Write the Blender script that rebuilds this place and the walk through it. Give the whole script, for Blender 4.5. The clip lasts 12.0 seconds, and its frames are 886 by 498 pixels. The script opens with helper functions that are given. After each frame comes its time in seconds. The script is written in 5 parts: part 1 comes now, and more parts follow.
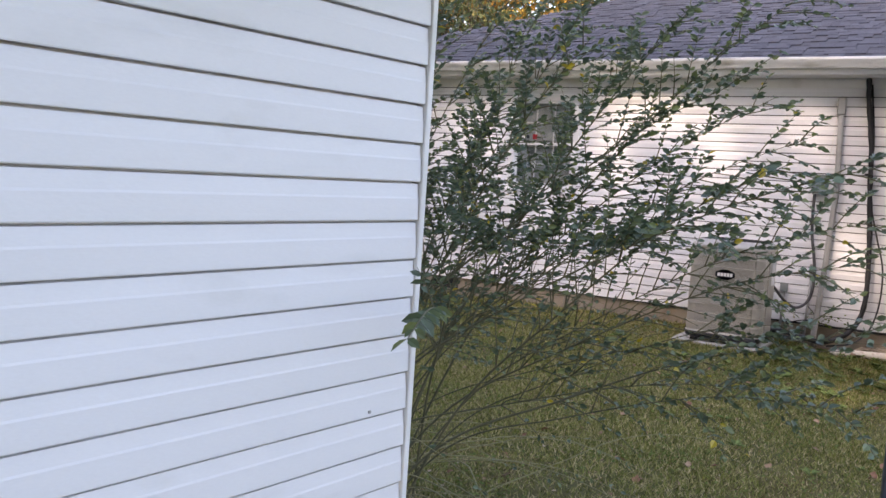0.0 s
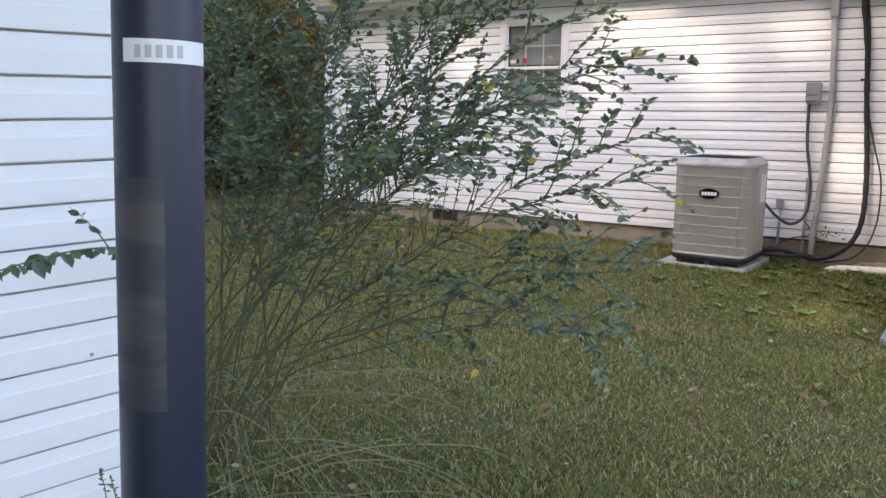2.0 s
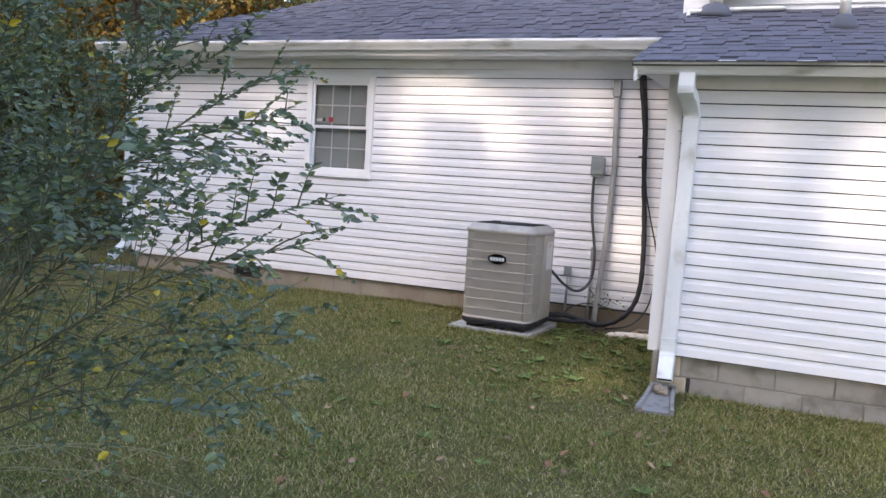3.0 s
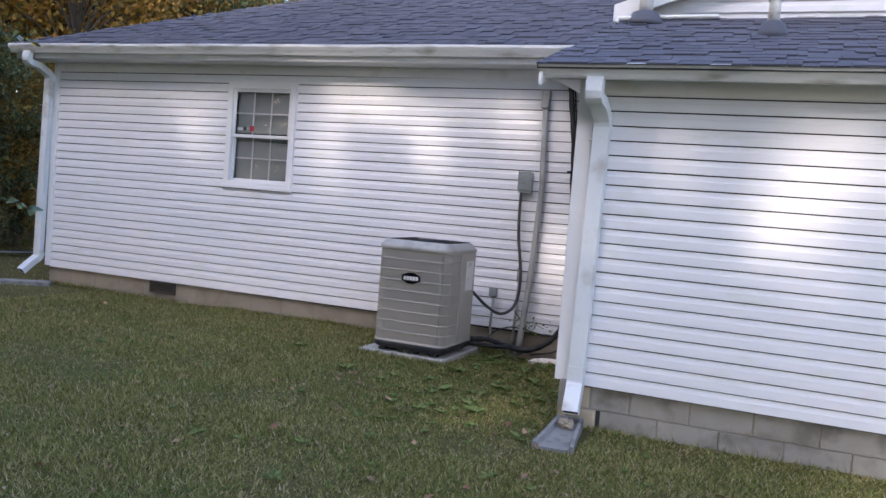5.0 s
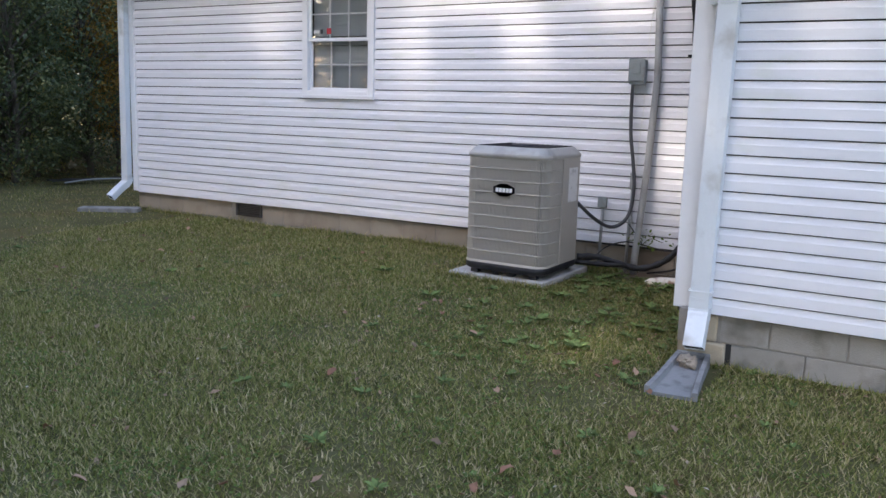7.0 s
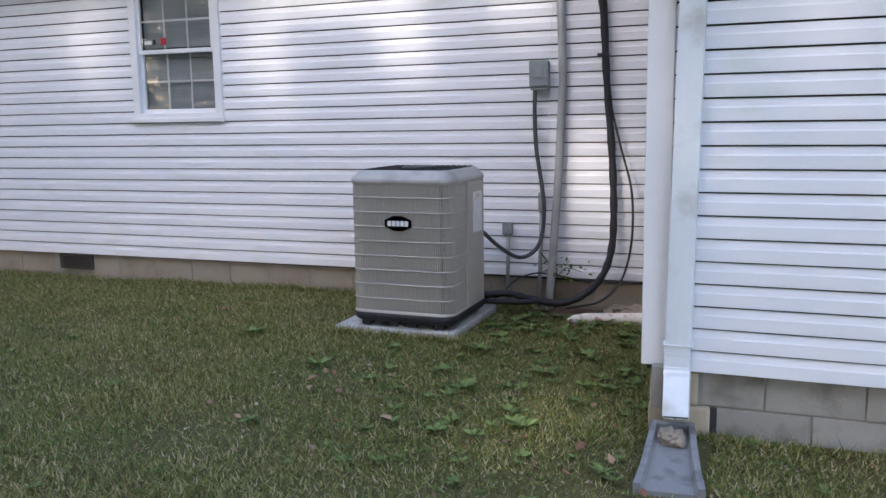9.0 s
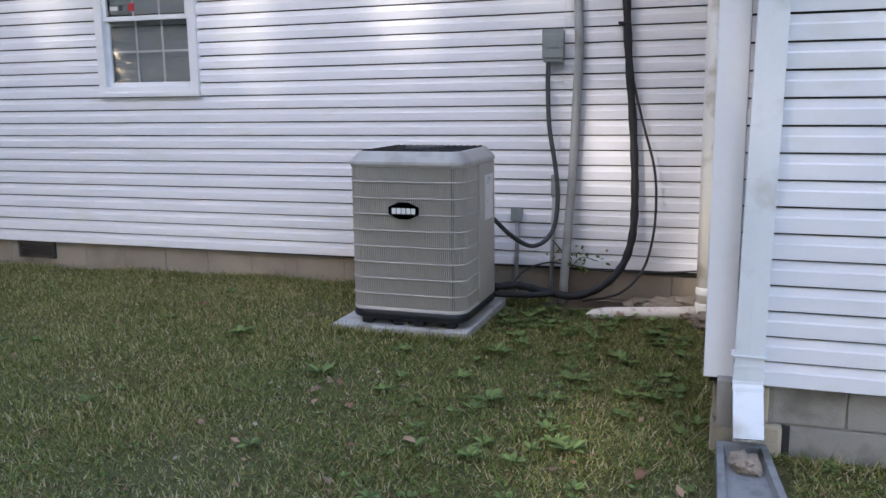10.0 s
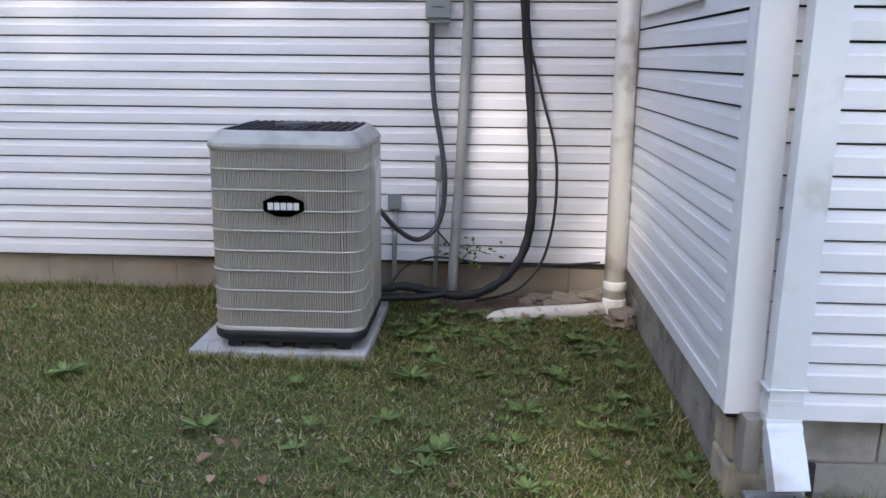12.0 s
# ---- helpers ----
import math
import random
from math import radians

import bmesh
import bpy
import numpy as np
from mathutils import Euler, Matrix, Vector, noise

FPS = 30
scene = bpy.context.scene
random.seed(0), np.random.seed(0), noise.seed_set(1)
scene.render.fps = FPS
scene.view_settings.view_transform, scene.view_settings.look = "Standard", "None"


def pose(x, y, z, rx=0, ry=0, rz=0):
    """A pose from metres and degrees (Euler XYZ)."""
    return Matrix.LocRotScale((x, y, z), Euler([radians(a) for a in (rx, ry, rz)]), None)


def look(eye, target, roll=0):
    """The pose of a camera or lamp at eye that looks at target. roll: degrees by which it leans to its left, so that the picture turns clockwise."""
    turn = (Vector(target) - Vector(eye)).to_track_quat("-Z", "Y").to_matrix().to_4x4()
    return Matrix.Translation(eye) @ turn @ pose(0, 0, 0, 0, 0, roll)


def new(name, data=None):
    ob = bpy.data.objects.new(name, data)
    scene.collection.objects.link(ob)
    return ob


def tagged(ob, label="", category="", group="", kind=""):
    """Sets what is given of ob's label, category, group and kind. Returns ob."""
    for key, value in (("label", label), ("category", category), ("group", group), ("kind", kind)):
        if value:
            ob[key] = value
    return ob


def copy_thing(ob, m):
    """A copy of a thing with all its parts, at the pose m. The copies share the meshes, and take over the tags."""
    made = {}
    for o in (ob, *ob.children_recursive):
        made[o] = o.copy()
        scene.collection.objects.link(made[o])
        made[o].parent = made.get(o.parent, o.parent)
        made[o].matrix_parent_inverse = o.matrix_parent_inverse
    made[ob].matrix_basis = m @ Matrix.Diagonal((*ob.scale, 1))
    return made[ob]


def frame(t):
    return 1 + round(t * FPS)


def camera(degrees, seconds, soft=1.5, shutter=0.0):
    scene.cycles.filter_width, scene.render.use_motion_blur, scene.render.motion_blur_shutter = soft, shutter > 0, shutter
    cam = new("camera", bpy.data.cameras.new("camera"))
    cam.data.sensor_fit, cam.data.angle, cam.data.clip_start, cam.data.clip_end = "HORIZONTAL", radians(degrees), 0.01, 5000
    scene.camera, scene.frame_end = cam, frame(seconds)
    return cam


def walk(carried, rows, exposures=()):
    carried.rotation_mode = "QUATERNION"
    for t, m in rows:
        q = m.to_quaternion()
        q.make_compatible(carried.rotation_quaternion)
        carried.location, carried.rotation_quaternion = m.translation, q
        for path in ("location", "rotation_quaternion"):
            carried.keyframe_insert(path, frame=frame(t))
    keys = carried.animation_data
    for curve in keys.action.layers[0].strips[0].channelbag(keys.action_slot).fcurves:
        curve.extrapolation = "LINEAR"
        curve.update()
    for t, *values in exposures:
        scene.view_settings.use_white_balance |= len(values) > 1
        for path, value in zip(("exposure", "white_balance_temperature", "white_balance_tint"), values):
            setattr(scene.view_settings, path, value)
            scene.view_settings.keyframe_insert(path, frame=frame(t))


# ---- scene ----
cam = camera(54.8, 12.0)

PATH = [
    (0, (0.312, -9.99, 1.52), (-0.699, -8.272, 1.358), 3.9),
    (0.5, (0.461, -9.82, 1.533), (-0.522, -8.089, 1.341), 4.4),
    (1, (0.658, -9.711, 1.534), (-0.376, -8.017, 1.29), 2.7),
    (1.5, (0.834, -9.597, 1.548), (-0.298, -7.978, 1.238), 1.0),
    (2, (1.011, -9.436, 1.537), (-0.112, -7.814, 1.215), 0.6),
    (2.5, (1.189, -9.235, 1.539), (0.251, -7.482, 1.324), 3.2),
    (3, (1.379, -9.067, 1.569), (0.561, -7.251, 1.393), 3.6),
    (3.5, (1.519, -8.897, 1.565), (0.749, -7.059, 1.399), 3.8),
    (5.5, (1.758, -8.037, 1.497), (0.961, -6.207, 1.378), 5.0),
    (6, (1.731, -7.77, 1.456), (0.886, -5.967, 1.264), 4.7),
    (6.5, (1.661, -7.487, 1.445), (0.679, -5.77, 1.145), 2.6),
    (7, (1.524, -7.265, 1.443), (0.507, -5.576, 1.103), 1.6),
    (7.5, (1.328, -7.045, 1.44), (0.366, -5.316, 1.154), 0.6),
    (9.5, (0.482, -6.022, 1.419), (-0.183, -4.162, 1.102), -0.6),
    (10, (0.246, -5.826, 1.424), (-0.39, -3.963, 1.07), -0.7),
    (10.5, (0.024, -5.654, 1.437), (-0.576, -3.785, 1.053), -1.2),
    (11, (-0.185, -5.422, 1.43), (-0.736, -3.541, 1.032), -1.6),
    (11.5, (-0.408, -5.229, 1.443), (-0.794, -3.319, 0.997), -0.7),
    (12, (-0.63, -5.069, 1.435), (-0.729, -3.119, 1.001), 0.7),
]
walk(cam, [(t, look(eye, target, roll)) for t, eye, target, roll in PATH], [(0, 2.58, 7450, 21), (1.5, 2.62, 7400, 19), (2.5, 2.82, 6900, 15), (3.5, 2.44, 6650, 18), (5.5, 2.26, 6200, 17), (7.5, 2.42, 6250, 14), (9.5, 2.28, 6050, 14), (12, 2.48, 6100, 14)])

# ---- world, sun ----
SUN_AZ, SUN_EL = radians(201.0), radians(27.0)
world = bpy.data.worlds.new("world")
scene.world = world
world.use_nodes = True
wn = world.node_tree
sky = wn.nodes.new("ShaderNodeTexSky")
sky.sky_type, sky.sun_disc = "NISHITA", False
sky.sun_elevation, sky.sun_rotation = SUN_EL, SUN_AZ
sky.air_density, sky.dust_density, sky.ozone_density = 1.0, 3.0, 1.0
wn.links.new(sky.outputs[0], wn.nodes["Background"].inputs[0])
wn.nodes["Background"].inputs[1].default_value = 0.15
to_sun = Vector((math.sin(SUN_AZ) * math.cos(SUN_EL), math.cos(SUN_AZ) * math.cos(SUN_EL), math.sin(SUN_EL)))
sun = new("sun", bpy.data.lights.new("sun", "SUN"))
sun.data.energy, sun.data.angle, sun.data.color = 0.95, radians(1.2), (1.0, 0.88, 0.72)
sun.matrix_world = look(to_sun * 40, (0, 0, 0))


# ---- materials ----
def material(name, base, rough=0.6, var=0.12, scale=6.0, fine=90.0, bump=0.15, metal=0.0, second=None, cover=0.0,
             island=0.0, rand=0.0, spec=0.5, stretch=(1, 1, 1), patch=1.5):
    """Base colour with variation at two scales, a second colour in stains, relief, and change from piece to piece."""
    m = bpy.data.materials.new(name)
    m.use_nodes = True
    nt = m.node_tree
    N, L = nt.nodes, nt.links
    bsdf = N["Principled BSDF"]
    bsdf.inputs["Roughness"].default_value, bsdf.inputs["Metallic"].default_value = rough, metal
    bsdf.inputs["Specular IOR Level"].default_value = spec
    geo = N.new("ShaderNodeNewGeometry")
    mp = N.new("ShaderNodeMapping")
    mp.inputs["Scale"].default_value = stretch
    L.new(geo.outputs["Position"], mp.inputs[0])

    def noisy(s, detail=4.0):
        n = N.new("ShaderNodeTexNoise")
        n.inputs["Scale"].default_value, n.inputs["Detail"].default_value = s, detail
        L.new(mp.outputs[0], n.inputs["Vector"])
        return n.outputs["Fac"]

    def math_node(op, a, b):
        n = N.new("ShaderNodeMath")
        n.operation = op
        for k, v in enumerate((a, b)):
            if isinstance(v, (int, float)):
                n.inputs[k].default_value = v
            else:
                L.new(v, n.inputs[k])
        return n.outputs[0]

    big, small = noisy(scale), noisy(fine, 2.0)
    value = math_node("ADD", math_node("MULTIPLY", big, 0.65), math_node("MULTIPLY", small, 0.35))
    value = math_node("ADD", math_node("MULTIPLY", math_node("SUBTRACT", value, 0.5), 4.0 * var), 1.0)
    if island:
        value = math_node("ADD", value, math_node("MULTIPLY", math_node("SUBTRACT", geo.outputs["Random Per Island"], 0.5), 2 * island))
    if rand:
        info = N.new("ShaderNodeObjectInfo")
        value = math_node("ADD", value, math_node("MULTIPLY", math_node("SUBTRACT", info.outputs["Random"], 0.5), 2 * rand))
    color = N.new("ShaderNodeMix")
    color.data_type = "RGBA"
    color.inputs[6].default_value = (*base, 1)
    color.inputs[7].default_value = (*(second or base), 1)
    ramp = N.new("ShaderNodeMapRange")
    ramp.inputs[1].default_value, ramp.inputs[2].default_value = 0.62 - 0.35 * cover, 0.72 - 0.2 * cover
    L.new(noisy(patch, 6.0), ramp.inputs[0])
    L.new(ramp.outputs[0], color.inputs[0])
    if not cover:
        L.remove(color.inputs[0].links[0])
        color.inputs[0].default_value = 0
    mul = N.new("ShaderNodeMix")
    mul.data_type, mul.blend_type = "RGBA", "MULTIPLY"
    mul.inputs[0].default_value = 1
    L.new(color.outputs[2], mul.inputs[6])
    comb = N.new("ShaderNodeCombineColor")
    for k in range(3):
        L.new(value, comb.inputs[k])
    L.new(comb.outputs[0], mul.inputs[7])
    L.new(mul.outputs[2], bsdf.inputs["Base Color"])
    rr = math_node("ADD", math_node("MULTIPLY", math_node("SUBTRACT", big, 0.5), 0.25), rough)
    L.new(rr, bsdf.inputs["Roughness"])
    if bump:
        b = N.new("ShaderNodeBump")
        b.inputs["Strength"].default_value, b.inputs["Distance"].default_value = bump, 0.01
        L.new(math_node("ADD", big, math_node("MULTIPLY", small, 0.5)), b.inputs["Height"])
        L.new(b.outputs[0], bsdf.inputs["Normal"])
    return m


def leaf_material(name, colors, rough=0.5, through_light=0.3, spec=0.4):
    """Leaves: a colour from leaf to leaf, some light passing through."""
    m = bpy.data.materials.new(name)
    m.use_nodes = True
    N, L = m.node_tree.nodes, m.node_tree.links
    geo, ramp, bsdf = N.new("ShaderNodeNewGeometry"), N.new("ShaderNodeValToRGB"), N["Principled BSDF"]
    el = ramp.color_ramp.elements
    while len(el) < len(colors):
        el.new(0.5)
    for k, (p, c) in enumerate(colors):
        el[k].position, el[k].color = p, (*c, 1)
    L.new(geo.outputs["Random Per Island"], ramp.inputs[0])
    nz = N.new("ShaderNodeTexNoise")
    nz.inputs["Scale"].default_value = 60
    L.new(geo.outputs["Position"], nz.inputs["Vector"])
    mul = N.new("ShaderNodeMix")
    mul.data_type, mul.blend_type = "RGBA", "OVERLAY"
    mul.inputs[0].default_value = 0.35
    L.new(ramp.outputs[0], mul.inputs[6])
    L.new(nz.outputs["Fac"], mul.inputs[7])
    L.new(mul.outputs[2], bsdf.inputs["Base Color"])
    bsdf.inputs["Roughness"].default_value, bsdf.inputs["Specular IOR Level"].default_value = rough, spec
    tr, mix = N.new("ShaderNodeBsdfTranslucent"), N.new("ShaderNodeMixShader")
    L.new(mul.outputs[2], tr.inputs[0])
    mix.inputs[0].default_value = through_light
    L.new(bsdf.outputs[0], mix.inputs[1])
    L.new(tr.outputs[0], mix.inputs[2])
    L.new(mix.outputs[0], N["Material Output"].inputs[0])
    return m


def glass_material(name):
    m = bpy.data.materials.new(name)
    m.use_nodes = True
    b = m.node_tree.nodes["Principled BSDF"]
    b.inputs["Base Color"].default_value = (0.95, 0.97, 0.97, 1)
    b.inputs["Roughness"].default_value, b.inputs["Transmission Weight"].default_value, b.inputs["IOR"].default_value = 0.02, 1.0, 1.45
    return m


VINYL = material("white_vinyl", (0.75, 0.75, 0.78), 0.34, 0.03, 1.2, 60, 0.035, stretch=(1, 1, 3), second=(0.70, 0.71, 0.70), cover=0.12, patch=2.5, rand=0.015)
VINYL_NEAR = material("white_vinyl_chalky", (0.78, 0.78, 0.81), 0.46, 0.035, 1.6, 70, 0.04, stretch=(1, 1, 3), second=(0.72, 0.72, 0.74), cover=0.06, patch=2.0, rand=0.012)
TRIM = material("white_aluminium_trim", (0.80, 0.80, 0.81), 0.4, 0.03, 2, 50, 0.03, second=(0.70, 0.70, 0.69), cover=0.12, patch=3)
GUTTER = material("white_gutter_metal", (0.76, 0.76, 0.76), 0.42, 0.05, 2, 40, 0.03, second=(0.42, 0.41, 0.38), cover=0.3, patch=2.2, stretch=(1, 1, 4))
SPOUT = material("white_downspout_metal", (0.70, 0.73, 0.75), 0.38, 0.04, 3, 60, 0.03, second=(0.5, 0.5, 0.48), cover=0.2, patch=4)
SOFFIT = material("soffit_vinyl", (0.74, 0.74, 0.74), 0.5, 0.04, 2, 40, 0.05)
# Wall core coloured near black: it puts the shade into the gaps between courses.
WALL_CORE = material("black_lap_shade_core", (0.04, 0.04, 0.042), 0.9)
BLOCK_TAN = material("tan_painted_block", (0.29, 0.25, 0.20), 0.85, 0.10, 4, 120, 0.5, second=(0.24, 0.2, 0.16), cover=0.35, patch=3, rand=0.04)
BLOCK_GREY = material("grey_concrete_block", (0.29, 0.27, 0.24), 0.9, 0.14, 6, 150, 0.7, second=(0.18, 0.165, 0.14), cover=0.4, patch=5, rand=0.08)
STUCCO = material("yellowed_parging", (0.44, 0.37, 0.27), 0.9, 0.12, 8, 120, 0.5, second=(0.3, 0.26, 0.2), cover=0.3, patch=6)
MORTAR = material("mortar", (0.26, 0.24, 0.21), 0.95, 0.15, 20, 200, 0.6)
CONCRETE = material("pale_concrete", (0.44, 0.43, 0.41), 0.9, 0.1, 7, 160, 0.5, second=(0.3, 0.29, 0.27), cover=0.35, patch=6)
SPLASH = material("splash_concrete", (0.235, 0.232, 0.228), 0.9, 0.1, 9, 160, 0.5, second=(0.15, 0.145, 0.14), cover=0.35, patch=9)
SHINGLE = material("asphalt_shingle", (0.075, 0.075, 0.095), 0.85, 0.18, 12, 260, 0.6, island=0.22, rand=0.20, spec=0.35)
FELT = material("roof_deck", (0.035, 0.035, 0.042), 0.9)
BOOT = material("rubber_pipe_boot", (0.075, 0.08, 0.10), 0.7, 0.1, 10, 90, 0.2)
PVC = material("white_pvc", (0.72, 0.71, 0.67), 0.4, 0.06, 5, 60, 0.05, second=(0.45, 0.42, 0.36), cover=0.25, patch=5)
PVC_OLD = material("chipped_painted_pvc", (0.72, 0.67, 0.60), 0.6, 0.08, 12, 80, 0.2, second=(0.40, 0.25, 0.17), cover=0.22, patch=18)
PVC_GREY = material("grey_pvc_conduit", (0.33, 0.335, 0.33), 0.5, 0.07, 6, 70, 0.05, second=(0.25, 0.25, 0.24), cover=0.3, patch=5)
BOX_GREY = material("grey_painted_steel", (0.25, 0.28, 0.28), 0.42, 0.06, 8, 90, 0.05, second=(0.2, 0.2, 0.19), cover=0.25, patch=8)
RUBBER = material("black_foam_insulation", (0.014, 0.014, 0.017), 0.6, 0.2, 14, 120, 0.4)
CABLE = material("black_cable", (0.03, 0.03, 0.032), 0.5, 0.15, 10, 90, 0.1)
WHIP = material("dark_grey_flexible_conduit", (0.06, 0.062, 0.068), 0.45, 0.1, 10, 90, 0.1)
AC_PAINT = material("taupe_powder_coat", (0.41, 0.385, 0.34), 0.42, 0.04, 4, 90, 0.04)
AC_CAP = material("pale_grey_powder_coat", (0.37, 0.36, 0.335), 0.42, 0.04, 4, 90, 0.04, second=(0.30, 0.29, 0.27), cover=0.2, patch=6)
# Near-black colour standing in for shade inside slots, gaps and openings.
RECESS_SHADE = material("painted_recess_shade", (0.022, 0.022, 0.022), 0.7, 0.2, 30, 200, 0.3)
AC_BLACK = material("black_base_plastic", (0.012, 0.013, 0.018), 0.5, 0.12, 12, 120, 0.1)
BADGE = material("dark_badge", (0.040, 0.046, 0.062), 0.35, 0.08, 12, 100, 0.02)
WHITE_INK = material("white_ink", (0.72, 0.72, 0.72), 0.5, 0.04)
GREY_INK = material("faded_grey_ink", (0.46, 0.46, 0.47), 0.6, 0.06)
RED_INK = material("red_sticker", (0.38, 0.03, 0.04), 0.5, 0.08)
LABEL = material("white_sticker", (0.74, 0.74, 0.74), 0.45, 0.05, 14, 90, 0.02, second=(0.5, 0.5, 0.49), cover=0.2, patch=16)
POLE = material("dark_blue_painted_steel", (0.016, 0.022, 0.046), 0.40, 0.16, 6, 110, 0.05, second=(0.028, 0.034, 0.056), cover=0.35, patch=4, stretch=(1, 1, 0.6))
POLE_WORN = material("dusty_scuffed_paint", (0.030, 0.035, 0.050), 0.55, 0.2, 9, 60, 0.05, second=(0.065, 0.065, 0.07), cover=0.3, patch=7, stretch=(1, 1, 3))
WIN = material("white_window_vinyl", (0.78, 0.78, 0.79), 0.38, 0.03, 3, 60, 0.02)
BLIND = material("white_blind_slat", (0.38, 0.40, 0.41), 0.5, 0.08)
ROOM = material("dim_room_paint", (0.25, 0.24, 0.22), 0.8)
GLASS = glass_material("window_glass")
RUST = material("rusted_vent_metal", (0.05, 0.045, 0.04), 0.7, 0.2, 20, 150, 0.3)
SOIL = material("lawn_soil", (0.100, 0.094, 0.042), 0.95, 0.3, 3, 60, 0.8, second=(0.12, 0.095, 0.040), cover=0.38, patch=1.1, spec=0.05)
DIRT = material("red_brown_dirt", (0.12, 0.082, 0.055), 0.95, 0.25, 6, 90, 0.9, second=(0.07, 0.05, 0.035), cover=0.4, patch=4)
ROCK = material("broken_concrete", (0.27, 0.22, 0.165), 0.95, 0.2, 8, 90, 0.9, second=(0.2, 0.16, 0.12), cover=0.4, patch=7)
BARK = material("grey_brown_bark", (0.10, 0.082, 0.062), 0.9, 0.3, 12, 80, 0.8, stretch=(1, 1, 0.3))
STEM = material("olive_stem_bark", (0.12, 0.115, 0.065), 0.75, 0.25, 20, 120, 0.4)
STEM_PALE = material("pale_straw_stem", (0.28, 0.26, 0.14), 0.75, 0.25, 20, 120, 0.3)
TARP = material("black_plastic_edging", (0.015, 0.015, 0.018), 0.45, 0.1)
BUSH_LEAF = leaf_material("privet_leaf", [(0.0, (0.065, 0.098, 0.062)), (0.45, (0.095, 0.138, 0.076)), (0.8, (0.135, 0.180, 0.085)), (0.98, (0.21, 0.25, 0.08)), (0.992, (0.50, 0.38, 0.02))], 0.36, 0.28, 0.6)
GRASS = leaf_material("grass_blade", [(0.0, (0.072, 0.078, 0.022)), (0.30, (0.170, 0.182, 0.048)), (0.60, (0.260, 0.272, 0.076)), (0.78, (0.40, 0.33, 0.15)), (1.0, (0.56, 0.45, 0.27))], 0.75, 0.3, 0.08)
WEED = leaf_material("weed_leaf", [(0.0, (0.080, 0.125, 0.028)), (0.6, (0.130, 0.185, 0.042)), (1.0, (0.19, 0.24, 0.065))], 0.6, 0.3, 0.15)
DEAD = leaf_material("dead_leaf", [(0.0, (0.12, 0.065, 0.035)), (0.4, (0.22, 0.125, 0.07)), (0.75, (0.34, 0.23, 0.14)), (1.0, (0.42, 0.36, 0.27))], 0.7, 0.15, 0.3)
WOOD_GREEN = leaf_material("woodland_leaf", [(0.0, (0.060, 0.080, 0.040)), (0.5, (0.095, 0.125, 0.052)), (0.85, (0.14, 0.165, 0.06)), (1.0, (0.28, 0.25, 0.08))], 0.5, 0.3)
WOOD_GOLD = leaf_material("autumn_leaf", [(0.0, (0.16, 0.12, 0.03)), (0.4, (0.36, 0.22, 0.045)), (0.75, (0.48, 0.24, 0.05)), (1.0, (0.55, 0.42, 0.09))], 0.55, 0.4)


# ---- builders ----
def mesh_from(bm, name, smooth=False):
    me = bpy.data.meshes.new(name)
    bm.to_mesh(me)
    bm.free()
    if smooth:
        me.polygons.foreach_set("use_smooth", [True] * len(me.polygons))
    return me


BASE = {}


def thing(name, at, label, category, group="", kind=""):
    """An Empty at the thing's base; its parts are given in world metres."""
    e = new(name)
    e.empty_display_size = 0.1
    e.location = at
    BASE[e.name] = Matrix.Translation(at)
    return tagged(e, label, category, group, kind)


def part(name, data, mat, parent, label="", smooth=False, kind=""):
    me = data if isinstance(data, bpy.types.Mesh) else mesh_from(data, name, smooth)
    if not me.materials:
        me.materials.append(mat)
    ob = new(name, me)
    if parent is not None:
        ob.parent = parent
        ob.matrix_parent_inverse = BASE.get(parent.name, Matrix()).inverted()
    BASE[ob.name] = Matrix()
    return tagged(ob, label, kind=kind)


def structure(name, data, mat, label, smooth=False):
    ob = part(name, data, mat, None, "", smooth)
    return tagged(ob, label, "", "", "structure")


def box(bm, x0, x1, y0, y1, z0, z1, bevel=0.0, m=None):
    vs = [bm.verts.new((x, y, z)) for x in (x0, x1) for y in (y0, y1) for z in (z0, z1)]
    fs = [bm.faces.new([vs[i] for i in q]) for q in ((0, 1, 3, 2), (4, 6, 7, 5), (0, 4, 5, 1), (2, 3, 7, 6), (0, 2, 6, 4), (1, 5, 7, 3))]
    if bevel:
        es = list({e for f in fs for e in f.edges})
        out = bmesh.ops.bevel(bm, geom=es, offset=bevel, segments=2, affect="EDGES", profile=0.5)
        vs = list({v for f in out["faces"] for v in f.verts} | {v for v in vs if v.is_valid})
    if m is not None:
        bmesh.ops.transform(bm, matrix=m, verts=vs)
    return vs


def boxed(*a, **k):
    bm = bmesh.new()
    box(bm, *a, **k)
    return bm


def smooth_path(pts, n=8):
    """A curve through the points."""
    P = [Vector(p) for p in pts]
    P = [2 * P[0] - P[1], *P, 2 * P[-1] - P[-2]]
    out = []
    for i in range(1, len(P) - 2):
        a, b, c, d = P[i - 1:i + 3]
        for k in range(n):
            t = k / n
            out.append(0.5 * (2 * b + (c - a) * t + (2 * a - 5 * b + 4 * c - d) * t * t + (3 * b - a - 3 * c + d) * t ** 3))
    return out + [P[-2]]


